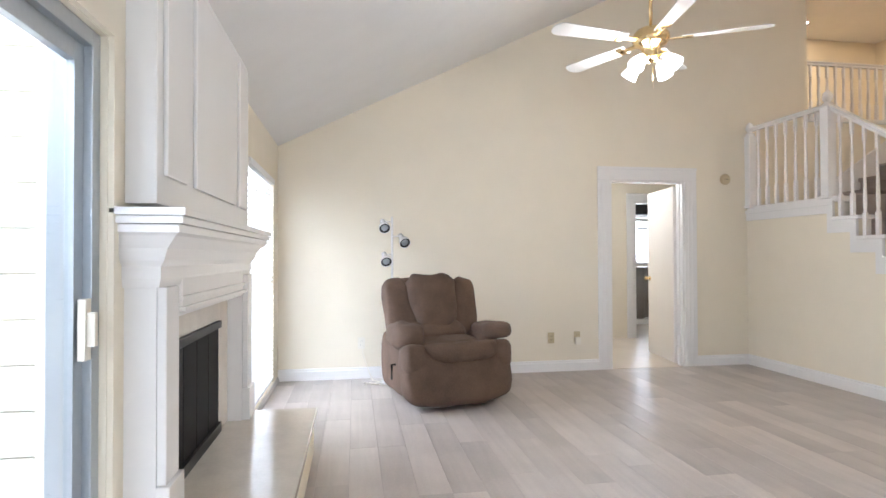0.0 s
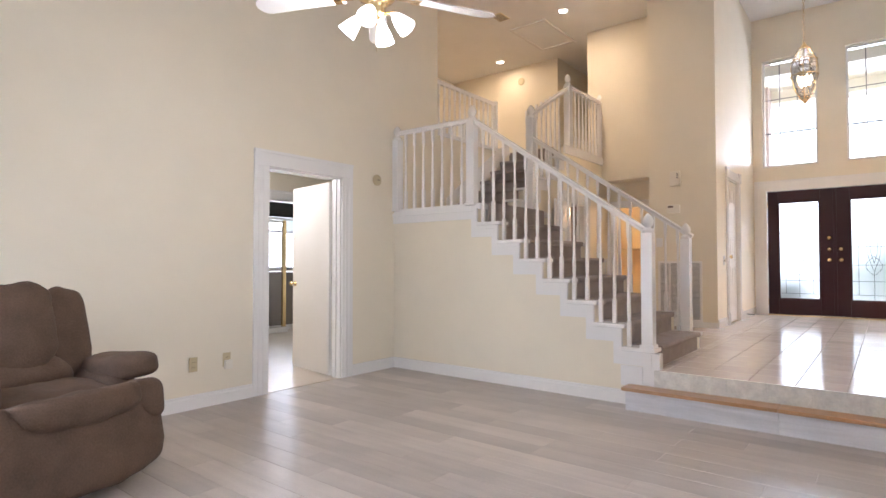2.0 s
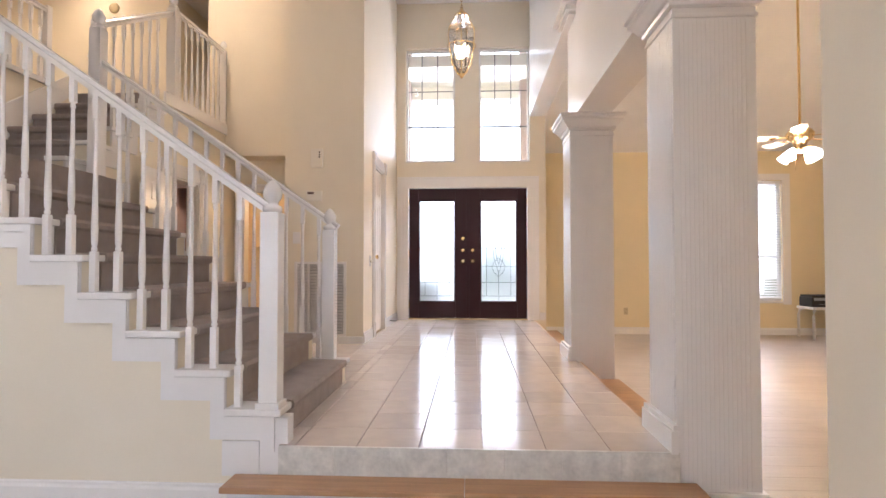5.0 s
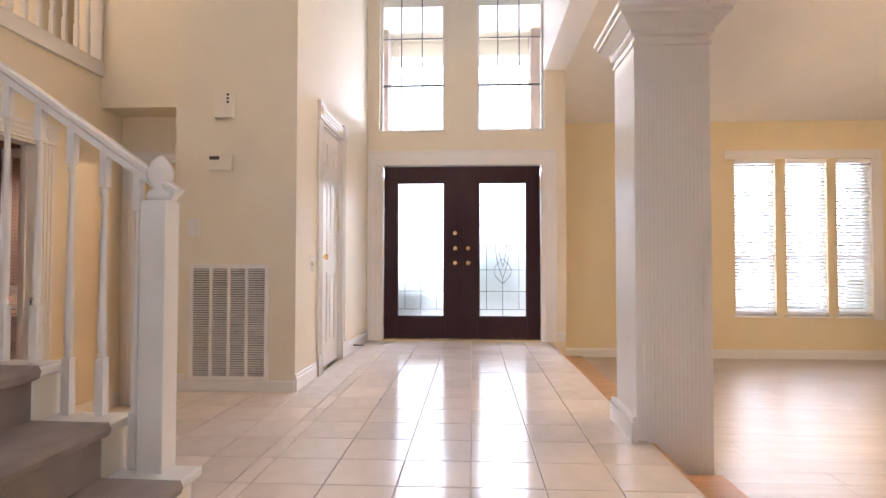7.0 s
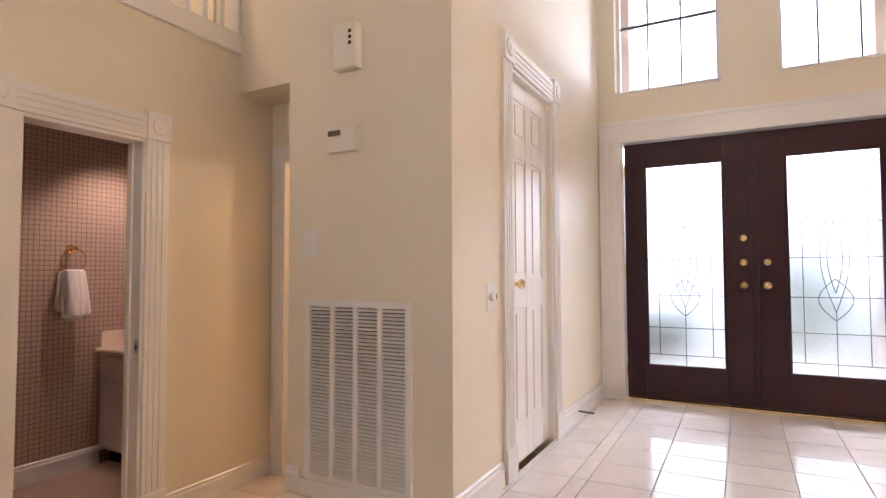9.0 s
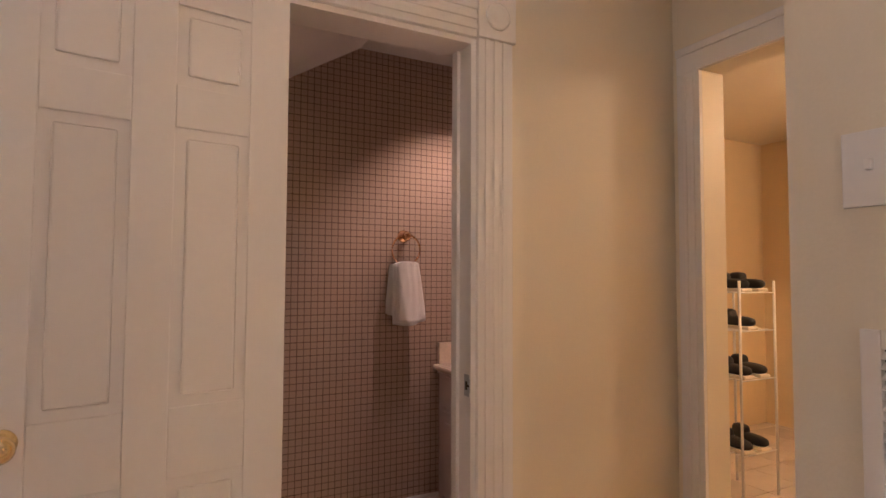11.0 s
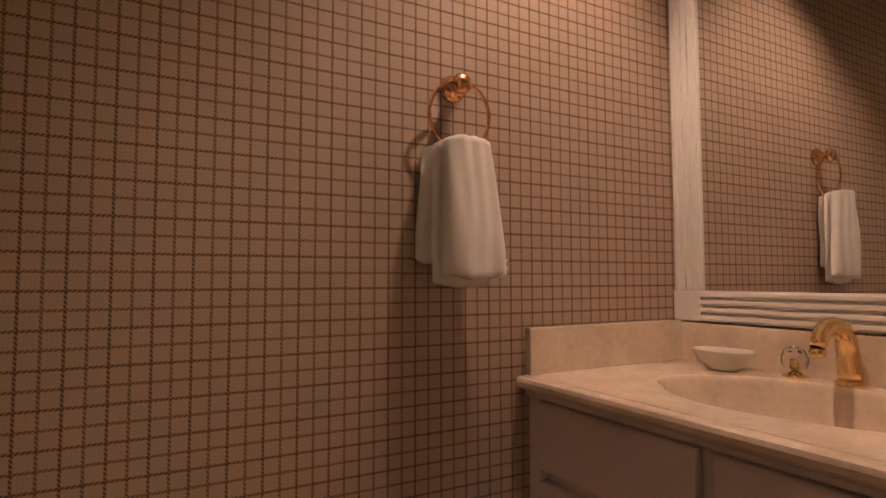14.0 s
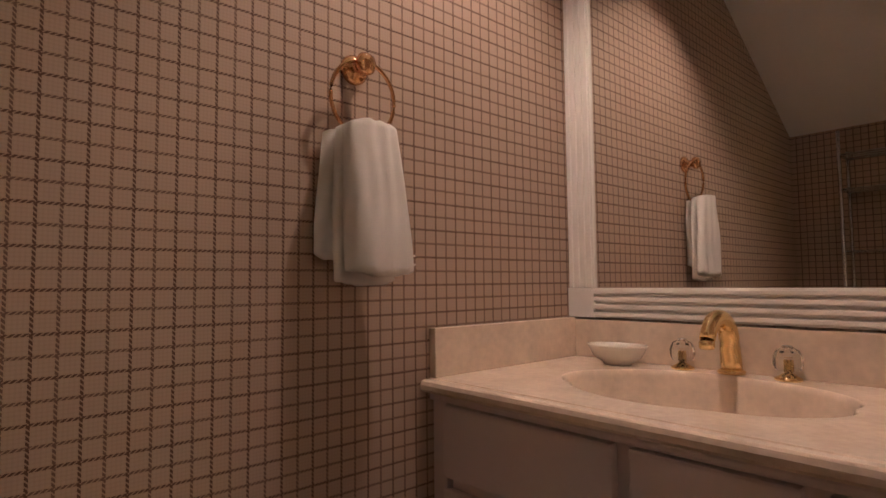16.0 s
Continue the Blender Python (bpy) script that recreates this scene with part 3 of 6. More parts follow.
casing("trim_living_door", "x", 4.14, 5.01, YC, -1, 0, 2.05, 0.145)
casing("trim_living_door_inner", "x", 4.14, 5.01, YC + T, 1, 0, 2.05, 0.1)
jamb("frame_living_door", "x", 4.14, 5.01, YC - 0.002, YC + T + 0.002, 0, 2.05, YC + 0.05)
bd = thing("bath_door", (4.985, YC + T + 0.02, 0.012), "plain white flush door standing open into the bath hall", "door", turn=81)
part("leaf", boxes((0, 0.78, -0.0175, 0.0175, 0, 2.0), bevel=0.003), DOORW, bd)
for sg in (-1, 1):
    bm = bm_new()
    turned(bm, [(0.030, 0), (0.030, 0.006), (0.012, 0.010), (0.011, 0.03), (0.024, 0.042), (0.027, 0.054), (0.020, 0.066), (0.004, 0.069)], 18,
           Matrix.Translation((0.72, sg * 0.0175, 0.93)) @ pose(0, 0, 0, -90 * sg, 0, 0))
    part("door_knob", bm, BRASS, bd, "polished brass knob")
for z in (0.2, 1.0, 1.8):
    part("hinge", boxes((-0.012, 0.006, -0.03, -0.018, z - 0.045, z + 0.045), bevel=0.002), CHROME, bd)
casing("trim_bath_inner", "x", 5.54, 6.35, 8.6, -1, 0, 2.03, 0.13)
jamb("frame_bath_inner", "x", 5.54, 6.35, 8.598, 8.722, 0, 2.03, 8.65)
casing("trim_powder_door", "x", 8.37, 8.99, 5.63, -1, 0, 2.03, 0.13, True)
jamb("frame_powder_door", "x", 8.37, 8.99, 5.628, 5.754, 0, 2.03, 5.70)
panel_door("powder_door", (8.388, 5.585, 0.012), 188, 0.62, 2.0, "white six-panel door swung back against the hall wall", 0.56, hinges=False)
casing("trim_closet", "x", 9.76, 10.45, 3.86, -1, F, 2.36, 0.12, True)
jamb("frame_closet", "x", 9.76, 10.45, 3.858, 3.985, F, 2.36, 3.93)
panel_door("closet_door", (10.43, 3.905, F + 0.012), 180, 0.65, 2.02, "glossy white six-panel closet door, closed", 0.59)
casing("trim_laundry", "y", 4.78, 5.50, 9.90, -1, 0, 2.05, 0.10)
th = thing("strike_plate", (8.9715, 5.648, 0.93), "worn grey metal strike plate on the powder door jamb", "strike plate")
part("plate", boxes((-0.003, 0, -0.015, 0.015, -0.034, 0.034), (-0.0035, 0, -0.021, -0.015, -0.022, 0.022), bevel=0.001), ALU, th)
part("latch_hole", boxes((-0.0038, -0.003, -0.006, 0.006, -0.014, 0.012), (-0.0038, -0.003, -0.018, -0.006, -0.004, 0.003)), DARKM, th)

# ---- stairs ----
tread_z = [Z0 + RISE * k for k in range(N1)]
stair = thing("staircase", (0, 0, 0), "white painted staircase with a taupe carpet runner", "staircase")
for k in range(N1 - 1):
    y0, z1 = YS0 + RUN * k, tread_z[k]
    part("riser", boxes((XS + 0.1, XI - 0.1, y0, y0 + 0.02, (tread_z[k - 1] if k else F), z1 - 0.03)), WHITE, stair)
    for xa, xb, n0 in ((XS - 0.035, XS + 0.16, 0), (XI - 0.16, XI + 0.035, 1)):
        part("tread_end", boxes((xa, xb, y0 - 0.03, y0 + RUN, z1 - 0.034, z1), bevel=0.008), WHITE, stair)
    # carpet runner wraps each step
    bm = bm_new()
    zb = (tread_z[k - 1] if k else F) + 0.002
    prof = [(y0 - 0.012, zb), (y0 - 0.012, z1 - 0.045), (y0 - 0.040, z1 - 0.032), (y0 - 0.046, z1 - 0.010), (y0 - 0.036, z1 + 0.010), (y0 + RUN - 0.010, z1 + 0.012), (y0 + RUN - 0.010, z1 - 0.03), (y0 + 0.004, z1 - 0.032), (y0 + 0.004, zb)]
    prism(bm, prof, "x", XS + 0.13, XI - 0.13)
    part("carpet_runner", bm, CARPET, stair)
yl = YS0 + RUN * (N1 - 1)
part("landing", boxes((XS, XS2, yl - 0.03, YC, LAND - 0.06, LAND), (XS2, XI, yl - 0.03, 5.588, LAND - 0.06, LAND), bevel=0.006), WHITE, stair)
part("landing_carpet", boxes((XS + 0.13, XS2 - 0.02, yl - 0.045, YC - 0.02, LAND + 0.001, LAND + 0.014), bevel=0.005), CARPET, stair)
part("riser", boxes((XS + 0.1, XI - 0.1, yl, yl + 0.02, tread_z[-2], LAND - 0.06)), WHITE, stair)
part("carpet_runner", boxes((XS + 0.13, XI - 0.13, yl - 0.044, yl - 0.031, tread_z[-2] + 0.012, LAND + 0.010), bevel=0.005), CARPET, stair)
# stepped white stringer on both faces
def band(y0, zlist, run, ytail, drop, lead, tail_extra=0.0):
    up = [(y0 - 0.0, zlist[0] - 0.035 - RISE + 0.02), (y0 - 0.0, zlist[0] - 0.034)]
    for k in range(1, len(zlist)):
        up += [(y0 + run * k, zlist[k - 1] - 0.034), (y0 + run * k, zlist[k] - 0.034)]
    up += [(ytail, zlist[-1] - 0.034)]
    dn = [(ytail, zlist[-1] - 0.034 - drop)]
    for k in range(len(zlist) - 1, 0, -1):
        dn += [(y0 + run * k + lead, zlist[k] - 0.034 - drop), (y0 + run * k + lead, zlist[k - 1] - 0.034 - drop)]
    dn += [(y0 + lead, zlist[0] - 0.034 - drop), (y0 + lead, zlist[0] - 0.035 - RISE + 0.02)]
    return up + dn


for xa, xb, tail in ((XS - 0.014, XS, YC), (XI, XI + 0.014, 5.6)):
    bm = bm_new()
    prism(bm, band(YS0, tread_z, RUN, tail, 0.115, 0.075), "x", xa, xb)
    part("stringer", bm, WHITE, stair)
for xa, xb, tail in ((XS - 0.024, XS - 0.0145, YC),):
    bm = bm_new()
    prism(bm, [(u + 0.002, v - 0.002) for u, v in band(YS0, tread_z, RUN, tail, 0.035, 0.030)], "x", xa, xb)
    part("stringer_bead", bm, WHITE, stair)
part("stringer_foot", boxes((XS - 0.013, XS, YS0 + 0.08, YS0 + 0.26, 0.155, 0.32), (XS - 0.016, XS + 0.07, YS0 - 0.06, YS0 + 0.075, 0.155, Z0 - 0.04)), WHITE, stair)

# upper flight
up_z = [LAND + R2 * (k + 1) for k in range(6)]
for k in range(5):
    x0, z1 = XS2 + U2 * k, up_z[k]
    zb = (up_z[k - 1] if k else LAND) + 0.002
    bm = bm_new()
    prof = [(x0, zb), (x0, z1 - 0.045), (x0 - 0.028, z1 - 0.03), (x0 - 0.032, z1 - 0.008), (x0 - 0.022, z1 + 0.010), (x0 + U2 - 0.002, z1 + 0.012), (x0 + U2 - 0.002, z1 - 0.06), (x0 + 0.03, z1 - 0.06), (x0 + 0.03, zb)]
    prism(bm, prof, "y", 5.76, YC - 0.004)
    part("upper_carpet", bm, CARPET, stair)
    part("upper_tread_end", boxes((x0 - 0.03, x0 + U2, 5.59, 5.757, z1 - 0.034, z1), bevel=0.008), WHITE, stair)
part("upper_carpet", boxes((8.26, 8.279, 5.76, YC - 0.004, up_z[4] + 0.013, UP + 0.012), bevel=0.004), CARPET, stair)
bm = bm_new()
prism(bm, band(XS2, up_z[:5], U2, 8.275, 0.13, 0.09), "y", 5.612, 5.63)
part("upper_stringer", bm, WHITE, stair)
# skirt board up the wall
bm = bm_new()
sl = R2 / U2
prism(bm, [(6.75, LAND + 0.014), (6.75, LAND + 0.22), (6.86, LAND + 0.30), (8.25, LAND + 0.30 + sl * 1.39), (8.25, LAND + 0.10 + sl * 1.39), (6.98, LAND + 0.014)], "y", YC - 0.016, YC - 0.003)
part("wall_skirt", bm, WHITE, stair)
solid("trim_upper_edge", boxes((8.28, 9.61, 5.60, 5.63, UP - 0.09, UP + 0.03), (6.58, 8.28, YC - 0.02, YC + T + 0.02, UP - 0.02, UP + 0.03), bevel=0.006), WHITE, "white painted floor edge of the upper hall", "trim")


def baluster_mesh(h):
    """Square foot, turned waist, square head."""
    bm = bm_new()
    q, foot, head = 0.016, 0.20, 0.14
    add_box(bm, -q, q, -q, q, 0, foot, 0.003)
    add_box(bm, -q * 0.85, q * 0.85, -q * 0.85, q * 0.85, h - head, h + 0.04, 0.002)
    turned(bm, [(0.011, foot - 0.002), (0.016, foot + 0.012), (0.011, foot + 0.024), (0.0155, foot + 0.04), (0.017, foot + 0.10), (0.0125, foot + 0.3), (0.0095, h - head - 0.06), (0.0095, h - head - 0.03), (0.0145, h - head - 0.02), (0.010, h - head - 0.008), (0.013, h - head + 0.002)], 10, cap=False)
    return mesh_of("baluster", bm, WHITE)


def newel_mesh(h, q=0.046):
    bm = bm_new()
    add_box(bm, -q, q, -q, q, 0, h - 0.16, 0.005)
    add_box(bm, -q - 0.012, q + 0.012, -q - 0.012, q + 0.012, 0.0, 0.03, 0.004)
    turned(bm, [(q * 0.9, h - 0.16), (q * 1.02, h - 0.145), (q * 0.95, h - 0.13), (q * 0.6, h - 0.122), (q * 0.6, h - 0.11), (q * 0.95, h - 0.09), (q * 1.0, h - 0.06), (q * 0.75, h - 0.03), (q * 0.35, h - 0.008), (q * 0.12, h)], 20)
    return mesh_of("newel_post", bm, WHITE)


def rail_bar(bm, p0, p1, w=0.055, h=0.05):
    """A moulded handrail from p0 to p1 (its top)."""
    p0, p1 = Vector(p0), Vector(p1)
    d = (p1 - p0).normalized()
    side = d.cross(Vector((0, 0, 1))).normalized()
    upv = side.cross(d)
    prof = [(-w / 2 * 0.7, -h), (-w / 2 * 0.7, -h * 0.55), (-w / 2, -h * 0.4), (-w / 2, -h * 0.12), (-w / 2 * 0.7, 0), (w / 2 * 0.7, 0), (w / 2, -h * 0.12), (w / 2, -h * 0.4), (w / 2 * 0.7, -h * 0.55), (w / 2 * 0.7, -h)]
    a = [bm.verts.new(p0 + side * u + upv * v) for u, v in prof]
    b = [bm.verts.new(p1 + side * u + upv * v) for u, v in prof]
    n = len(prof)
    bm.faces.new(a)
    bm.faces.new(list(reversed(b)))
    for i in range(n):
        bm.faces.new((a[i], b[i], b[(i + 1) % n], a[(i + 1) % n]))
    bmesh.ops.recalc_face_normals(bm, faces=bm.faces)
    return bm


BAL = {}


def put_baluster(parent, x, y, z, top):
    key = round(top - 0.045 - z, 3)
    if key not in BAL:
        BAL[key] = baluster_mesh(key)
    ob = part("baluster", BAL[key], WHITE, parent)
    ob.location = (x, y, z)


def put_newel(parent, x, y, z, h):
    ob = part("newel_post", newel_mesh(h), WHITE, parent)
    ob.location = (x, y, z)


RS = (2.665 - 1.455) / (5.41 - 3.66)
for nm, x, lab in (("stair_balustrade_outer", XS + 0.02, "white turned-baluster stair railing above the living room"), ("stair_balustrade_inner", XI - 0.01, "white turned-baluster stair railing beside the hall")):
    b = thing("stair_balustrade", (0, 0, 0), lab, "balustrade")
    put_newel(b, x, 3.655 if x < 6 else 3.735, Z0 if x < 6 else F, 1.10 if x < 6 else 1.265)
    ye = 5.41 if x < 6 else 5.58
    bm = bm_new()
    rail_bar(bm, (x, 3.66, 1.455), (x, ye, 1.455 + RS * (ye - 3.66)))
    part("handrail", bm, WHITE, b)
    for k in range(N1 - 1):
        for j in (0.30, 0.80):
            y = YS0 + RUN * (k + j)
            if y > 3.72:
                put_baluster(b, x, y, tread_z[k], 1.455 + RS * (y - 3.66))
    if x < 6:
        put_newel(b, x, 5.42, LAND - 0.02, 1.03)
        put_newel(b, x, 6.465, LAND - 0.02, 0.97)
        bm = bm_new()
        rail_bar(bm, (x, 5.42, 2.655), (x, 6.465, 2.665))
        part("landing_rail", bm, WHITE, b)
        for i in range(7):
            put_baluster(b, x, 5.42 + 1.045 * (i + 1) / 8, LAND, 2.66)
    else:
        put_newel(b, x, 5.53, LAND - 0.5, 1.84)
b = thing("upper_balustrade", (0, 0, 0), "white turned-baluster railing of the upper flight", "balustrade")
y = 5.66
put_newel(b, 8.5, y, UP, 1.08)
r2 = (3.70 - 2.93) / (8.5 - XS2)
bm = bm_new()
rail_bar(bm, (XI - 0.01, 5.53, 3.02), (8.5, y, 3.70))
part("handrail", bm, WHITE, b)
bm = bm_new()
rail_bar(bm, (8.5, y, 3.73), (9.66, y, 3.73))
part("level_rail", bm, WHITE, b)
for k in range(5):
    for j in (0.3, 0.8):
        x = XS2 + U2 * (k + j)
        if x > XI + 0.06:
            put_baluster(b, x, y, up_z[k], 2.93 + r2 * (x - XS2))
for i in range(8):
    put_baluster(b, 8.5 + 1.11 * (i + 1) / 9, y, UP + 0.03, 3.73)
put_newel(b, 9.63, y, UP, 1.06)
b = thing("upper_balustrade", (0, 0, 0), "white railing along the upper hall above the stair wall", "balustrade")
part("end_post", boxes((7.95, 8.01, YC + 0.03, YC + 0.09, UP + 0.02, 3.52), bevel=0.004), WHITE, b)
bm = bm_new()
rail_bar(bm, (6.58, YC + 0.06, 3.50), (7.98, YC + 0.06, 3.50))
part("handrail", bm, WHITE, b)
for i in range(12):
    put_baluster(b, 6.62 + 1.34 * (i + 0.5) / 12, YC + 0.06, UP + 0.03, 3.50)
# entry step below the foyer
st = thing("entry_step", (0, 0, 0), "oak nosed step with grey board riser up to the foyer", "step")
part("riser_board", boxes((5.60, 5.625, 2.72, 3.775, 0, 0.153)), GREYB, st)
part("riser_board", boxes((5.60, 5.625, 1.70, 2.717, 0, 0.153)), GREYB, st)
part("tread", boxes((5.625, 5.755, 1.70, 3.775, 0.123, 0.153)), GREYB, st)
part("nosing", boxes((5.57, 5.743, 2.72, 3.80, 0.1535, 0.18), bevel=0.006), NOSING, st)
part("nosing", boxes((5.57, 5.743, 1.675, 2.718, 0.1535, 0.18), bevel=0.006), NOSING, st)
tr = thing("foyer_riser", (0, 0, 0), "mottled cream tile riser at the foyer edge", "riser")
for i in range(7):
    part("tile", boxes((5.744, 5.7595, 1.745 + 0.2645 * i, 1.745 + 0.2645 * i + 0.2632, 0.156, F + 0.001), bevel=0.002), TILER, tr)
st = thing("dining_step", (0, 0, 0), "oak nosed step down to the dining room", "step")
part("nosing", boxes((6.2, 8.14, 1.40, 1.735, 0.13, 0.157), (8.58, XF - 0.02, 1.40, 1.735, 0.13, 0.157), bevel=0.005), NOSING, st)
part("riser_board", boxes((6.2, 8.14, 1.43, 1.45, 0, 0.13), (8.58, XF - 0.02, 1.43, 1.45, 0, 0.13)), GREYB, st)
part("upper_riser", boxes((6.2, XF - 0.02, 1.72, 1.738, 0.158, F - 0.01)), NOSING, st)


# ---- columns ----
def column(x0, y0, w, z0, label):
    """A square fluted column with a stepped base and a flared capital."""
    c = thing("column", (x0 + w / 2, y0 + w / 2, z0), label, "column")
    h = 2.50 - z0
    a = w / 2
    bm = bm_new()
    def ringbox(bm, r, z0, z1, bev=0.003):
        add_box(bm, -r, r, -r, r, z0, z1, bev)
    hb = 0.12
    ringbox(bm, a + 0.014, 0, hb - 0.03)
    ringbox(bm, a + 0.008, hb - 0.03, hb - 0.012)
    ringbox(bm, a, hb - 0.012, hb + 0.01)
    part("base", bm, WHITE, c)
    s = a - 0.02
    bm = bm_new()
    ringbox(bm, s, hb + 0.01, h - 0.14, 0.004)
    part("shaft", bm, WHITE, c)
    n = 16
    for f in range(4):
        for i in range(n):
            u = -s + 0.03 + (2 * s - 0.06) * (i + 0.5) / n
            b = bm_new()
            add_box(b, u - 0.0088, u + 0.0088, -s - 0.0018, -s, hb + 0.02, h - 0.20, 0.0016)
            bmesh.ops.rotate(b, verts=b.verts, cent=(0, 0, 0), matrix=Matrix.Rotation(f * math.pi / 2, 3, "Z"))
            part("reed", b, WHITE, c)
    bm = bm_new()
    ringbox(bm, s + 0.008, h - 0.19, h - 0.17)
    lv = [(s + 0.004, h - 0.14), (s + 0.018, h - 0.133), (s + 0.020, h - 0.115), (s + 0.033, h - 0.105), (s + 0.066, h - 0.06), (s + 0.080, h - 0.05), (s + 0.080, h - 0.032), (s + 0.095, h - 0.021), (s + 0.095, h - 0.001)]
    rings = [[bm.verts.new((sx * r, sy * r, z)) for sx, sy in ((-1, -1), (1, -1), (1, 1), (-1, 1))] for r, z in lv]
    for p, q in zip(rings, rings[1:]):
        for i in range(4):
            bm.faces.new((p[i], p[(i + 1) % 4], q[(i + 1) % 4], q[i]))
    bm.faces.new(list(reversed(rings[0])))
    bm.faces.new(rings[-1])
    part("capital", bm, WHITE, c)
    return c


c1 = column(5.75, 1.352, 0.42, 0.0, "glossy white fluted square column beside the entry step")
c2 = column(8.14, 1.41, 0.42, 0.0, "glossy white fluted square column between foyer and dining room")
for c in (c1, c2):
    part("foyer_base", boxes((-0.222, 0.222, 0.192, 0.224, F - 0.005, F + 0.10), (-0.216, 0.216, 0.192, 0.215, F + 0.10, F + 0.125), bevel=0.003), WHITE, c)
# crown over the header at the second column
bm = bm_new()
for k, (o, z0, z1) in enumerate(((0.02, 3.40, 3.43), (0.05, 3.432, 3.48), (0.09, 3.482, 3.53))):
    add_box(bm, 8.15 - o, 8.54 + o, 1.76, 1.80 + o, z0, z1, 0.004)
solid("trim_header_crown", bm, WHITE, "white stepped crown on the header pier", "trim")


# ---- living room: fireplace ----
fp = thing("fireplace", (0.65, 3.65, 0), "white painted fireplace with moulded mantel and raised stone hearth", "fireplace")
CY0, CY1, CX = -0.86, 0.72, 0.10        # breast, from the wall outwards
bm = boxes((0, CX, CY0, CY1, 1.40, 2.42), bevel=0.004)
part("chimney_breast", bm, WHITE, fp)
for y0, y1 in ((CY0, CY0 + 0.16), (CY1 - 0.16, CY1)):
    part("surround_side", boxes((0, CX, y0, y1, 0.0, 1.12)), WHITE, fp)
part("surround_head", boxes((0, CX, CY0 + 0.16, CY1 - 0.16, 1.00, 1.12)), WHITE, fp)
for y0, y1 in ((CY0 - 0.022, CY0 + 0.175), (CY1 - 0.175, CY1 + 0.022)):
    part("pilaster", boxes((CX, CX + 0.03, y0 + 0.03, y1 - 0.03, 0.46, 1.12), bevel=0.004), WHITE, fp)
    part("plinth", boxes((CX, CX + 0.045, y0 + 0.015, y1 - 0.015, 0.275, 0.46), bevel=0.004), WHITE, fp)
part("frieze", boxes((CX, CX + 0.018, CY0 + 0.22, CY1 - 0.22, 1.03, 1.22), bevel=0.004), WHITE, fp)
for z, o in ((1.02, 0.035), (1.06, 0.026)):
    part("frieze_bead", boxes((CX, CX + o, CY0 + 0.2, CY1 - 0.2, z, z + 0.018), bevel=0.004), WHITE, fp)
# flared crown under the shelf, returned on both ends
bm = bm_new()
lv = [(0.012, 1.12), (0.02, 1.15), (0.02, 1.19), (0.035, 1.21), (0.05, 1.25), (0.085, 1.29), (0.10, 1.30), (0.10, 1.325)]
rings = [[bm.verts.new(p) for p in ((0, CY0 - o, z), (CX + o, CY0 - o, z), (CX + o, CY1 + o, z), (0, CY1 + o, z))] for o, z in lv]
for p, q in zip(rings, rings[1:]):
    for i in range(4):
        bm.faces.new((p[i], p[(i + 1) % 4], q[(i + 1) % 4], q[i]))
bm.faces.new(list(reversed(rings[0])))
bm.faces.new(rings[-1])
part("mantel_crown", bm, WHITE, fp)
part("mantel_shelf", boxes((0, CX + 0.115, CY0 - 0.115, CY1 + 0.115, 1.327, 1.352), (0, CX + 0.125, CY0 - 0.125, CY1 + 0.125, 1.353, 1.378), bevel=0.005), WHITE, fp)
# raised panels over the mantel
for y0, y1 in ((CY0 + 0.06, CY0 + 0.30), (CY0 + 0.42, CY1 - 0.42), (CY1 - 0.30, CY1 - 0.06)):
    part("overmantel_panel", boxes((CX, CX + 0.016, y0, y1, 1.50, 2.32), bevel=0.006), WHITE, fp)
for y0, y1, z0, z1 in ((CY0 + 0.16, CY0 + 0.36, 0.275, 1.0), (CY1 - 0.36, CY1 - 0.16, 0.275, 1.0), (CY0 + 0.36, CY1 - 0.36, 0.88, 1.0)):
    part("slip", boxes((0.002, 0.02, y0, y1, z0, z1), bevel=0.002), STONE, fp, "cream marble slip")
part("firebox", boxes((0.002, 0.012, CY0 + 0.36, CY1 - 0.36, 0.275, 0.88)), BLACK, fp, "black metal firebox")
for k in range(4):
    y0 = CY0 + 0.372 + k * 0.209
    part("glass_door", boxes((0.014, 0.020, y0, y0 + 0.202, 0.33, 0.84), bevel=0.001), BLACK, fp)
part("firebox_hood", boxes((0.012, 0.034, CY0 + 0.36, CY1 - 0.36, 0.84, 0.878), bevel=0.003), DARKM, fp)
part("firebox_sill", boxes((0.012, 0.034, CY0 + 0.36, CY1 - 0.36, 0.276, 0.33), bevel=0.003), DARKM, fp)
part("hearth_base", boxes((0, 0.495, CY0 - 0.25, CY1 + 0.04, 0, 0.235)), CREAM, fp)
part("hearth_slab", boxes((0, 0.515, CY0 - 0.27, CY1 + 0.06, 0.235, 0.272), bevel=0.006), STONE, fp, "polished cream stone hearth")

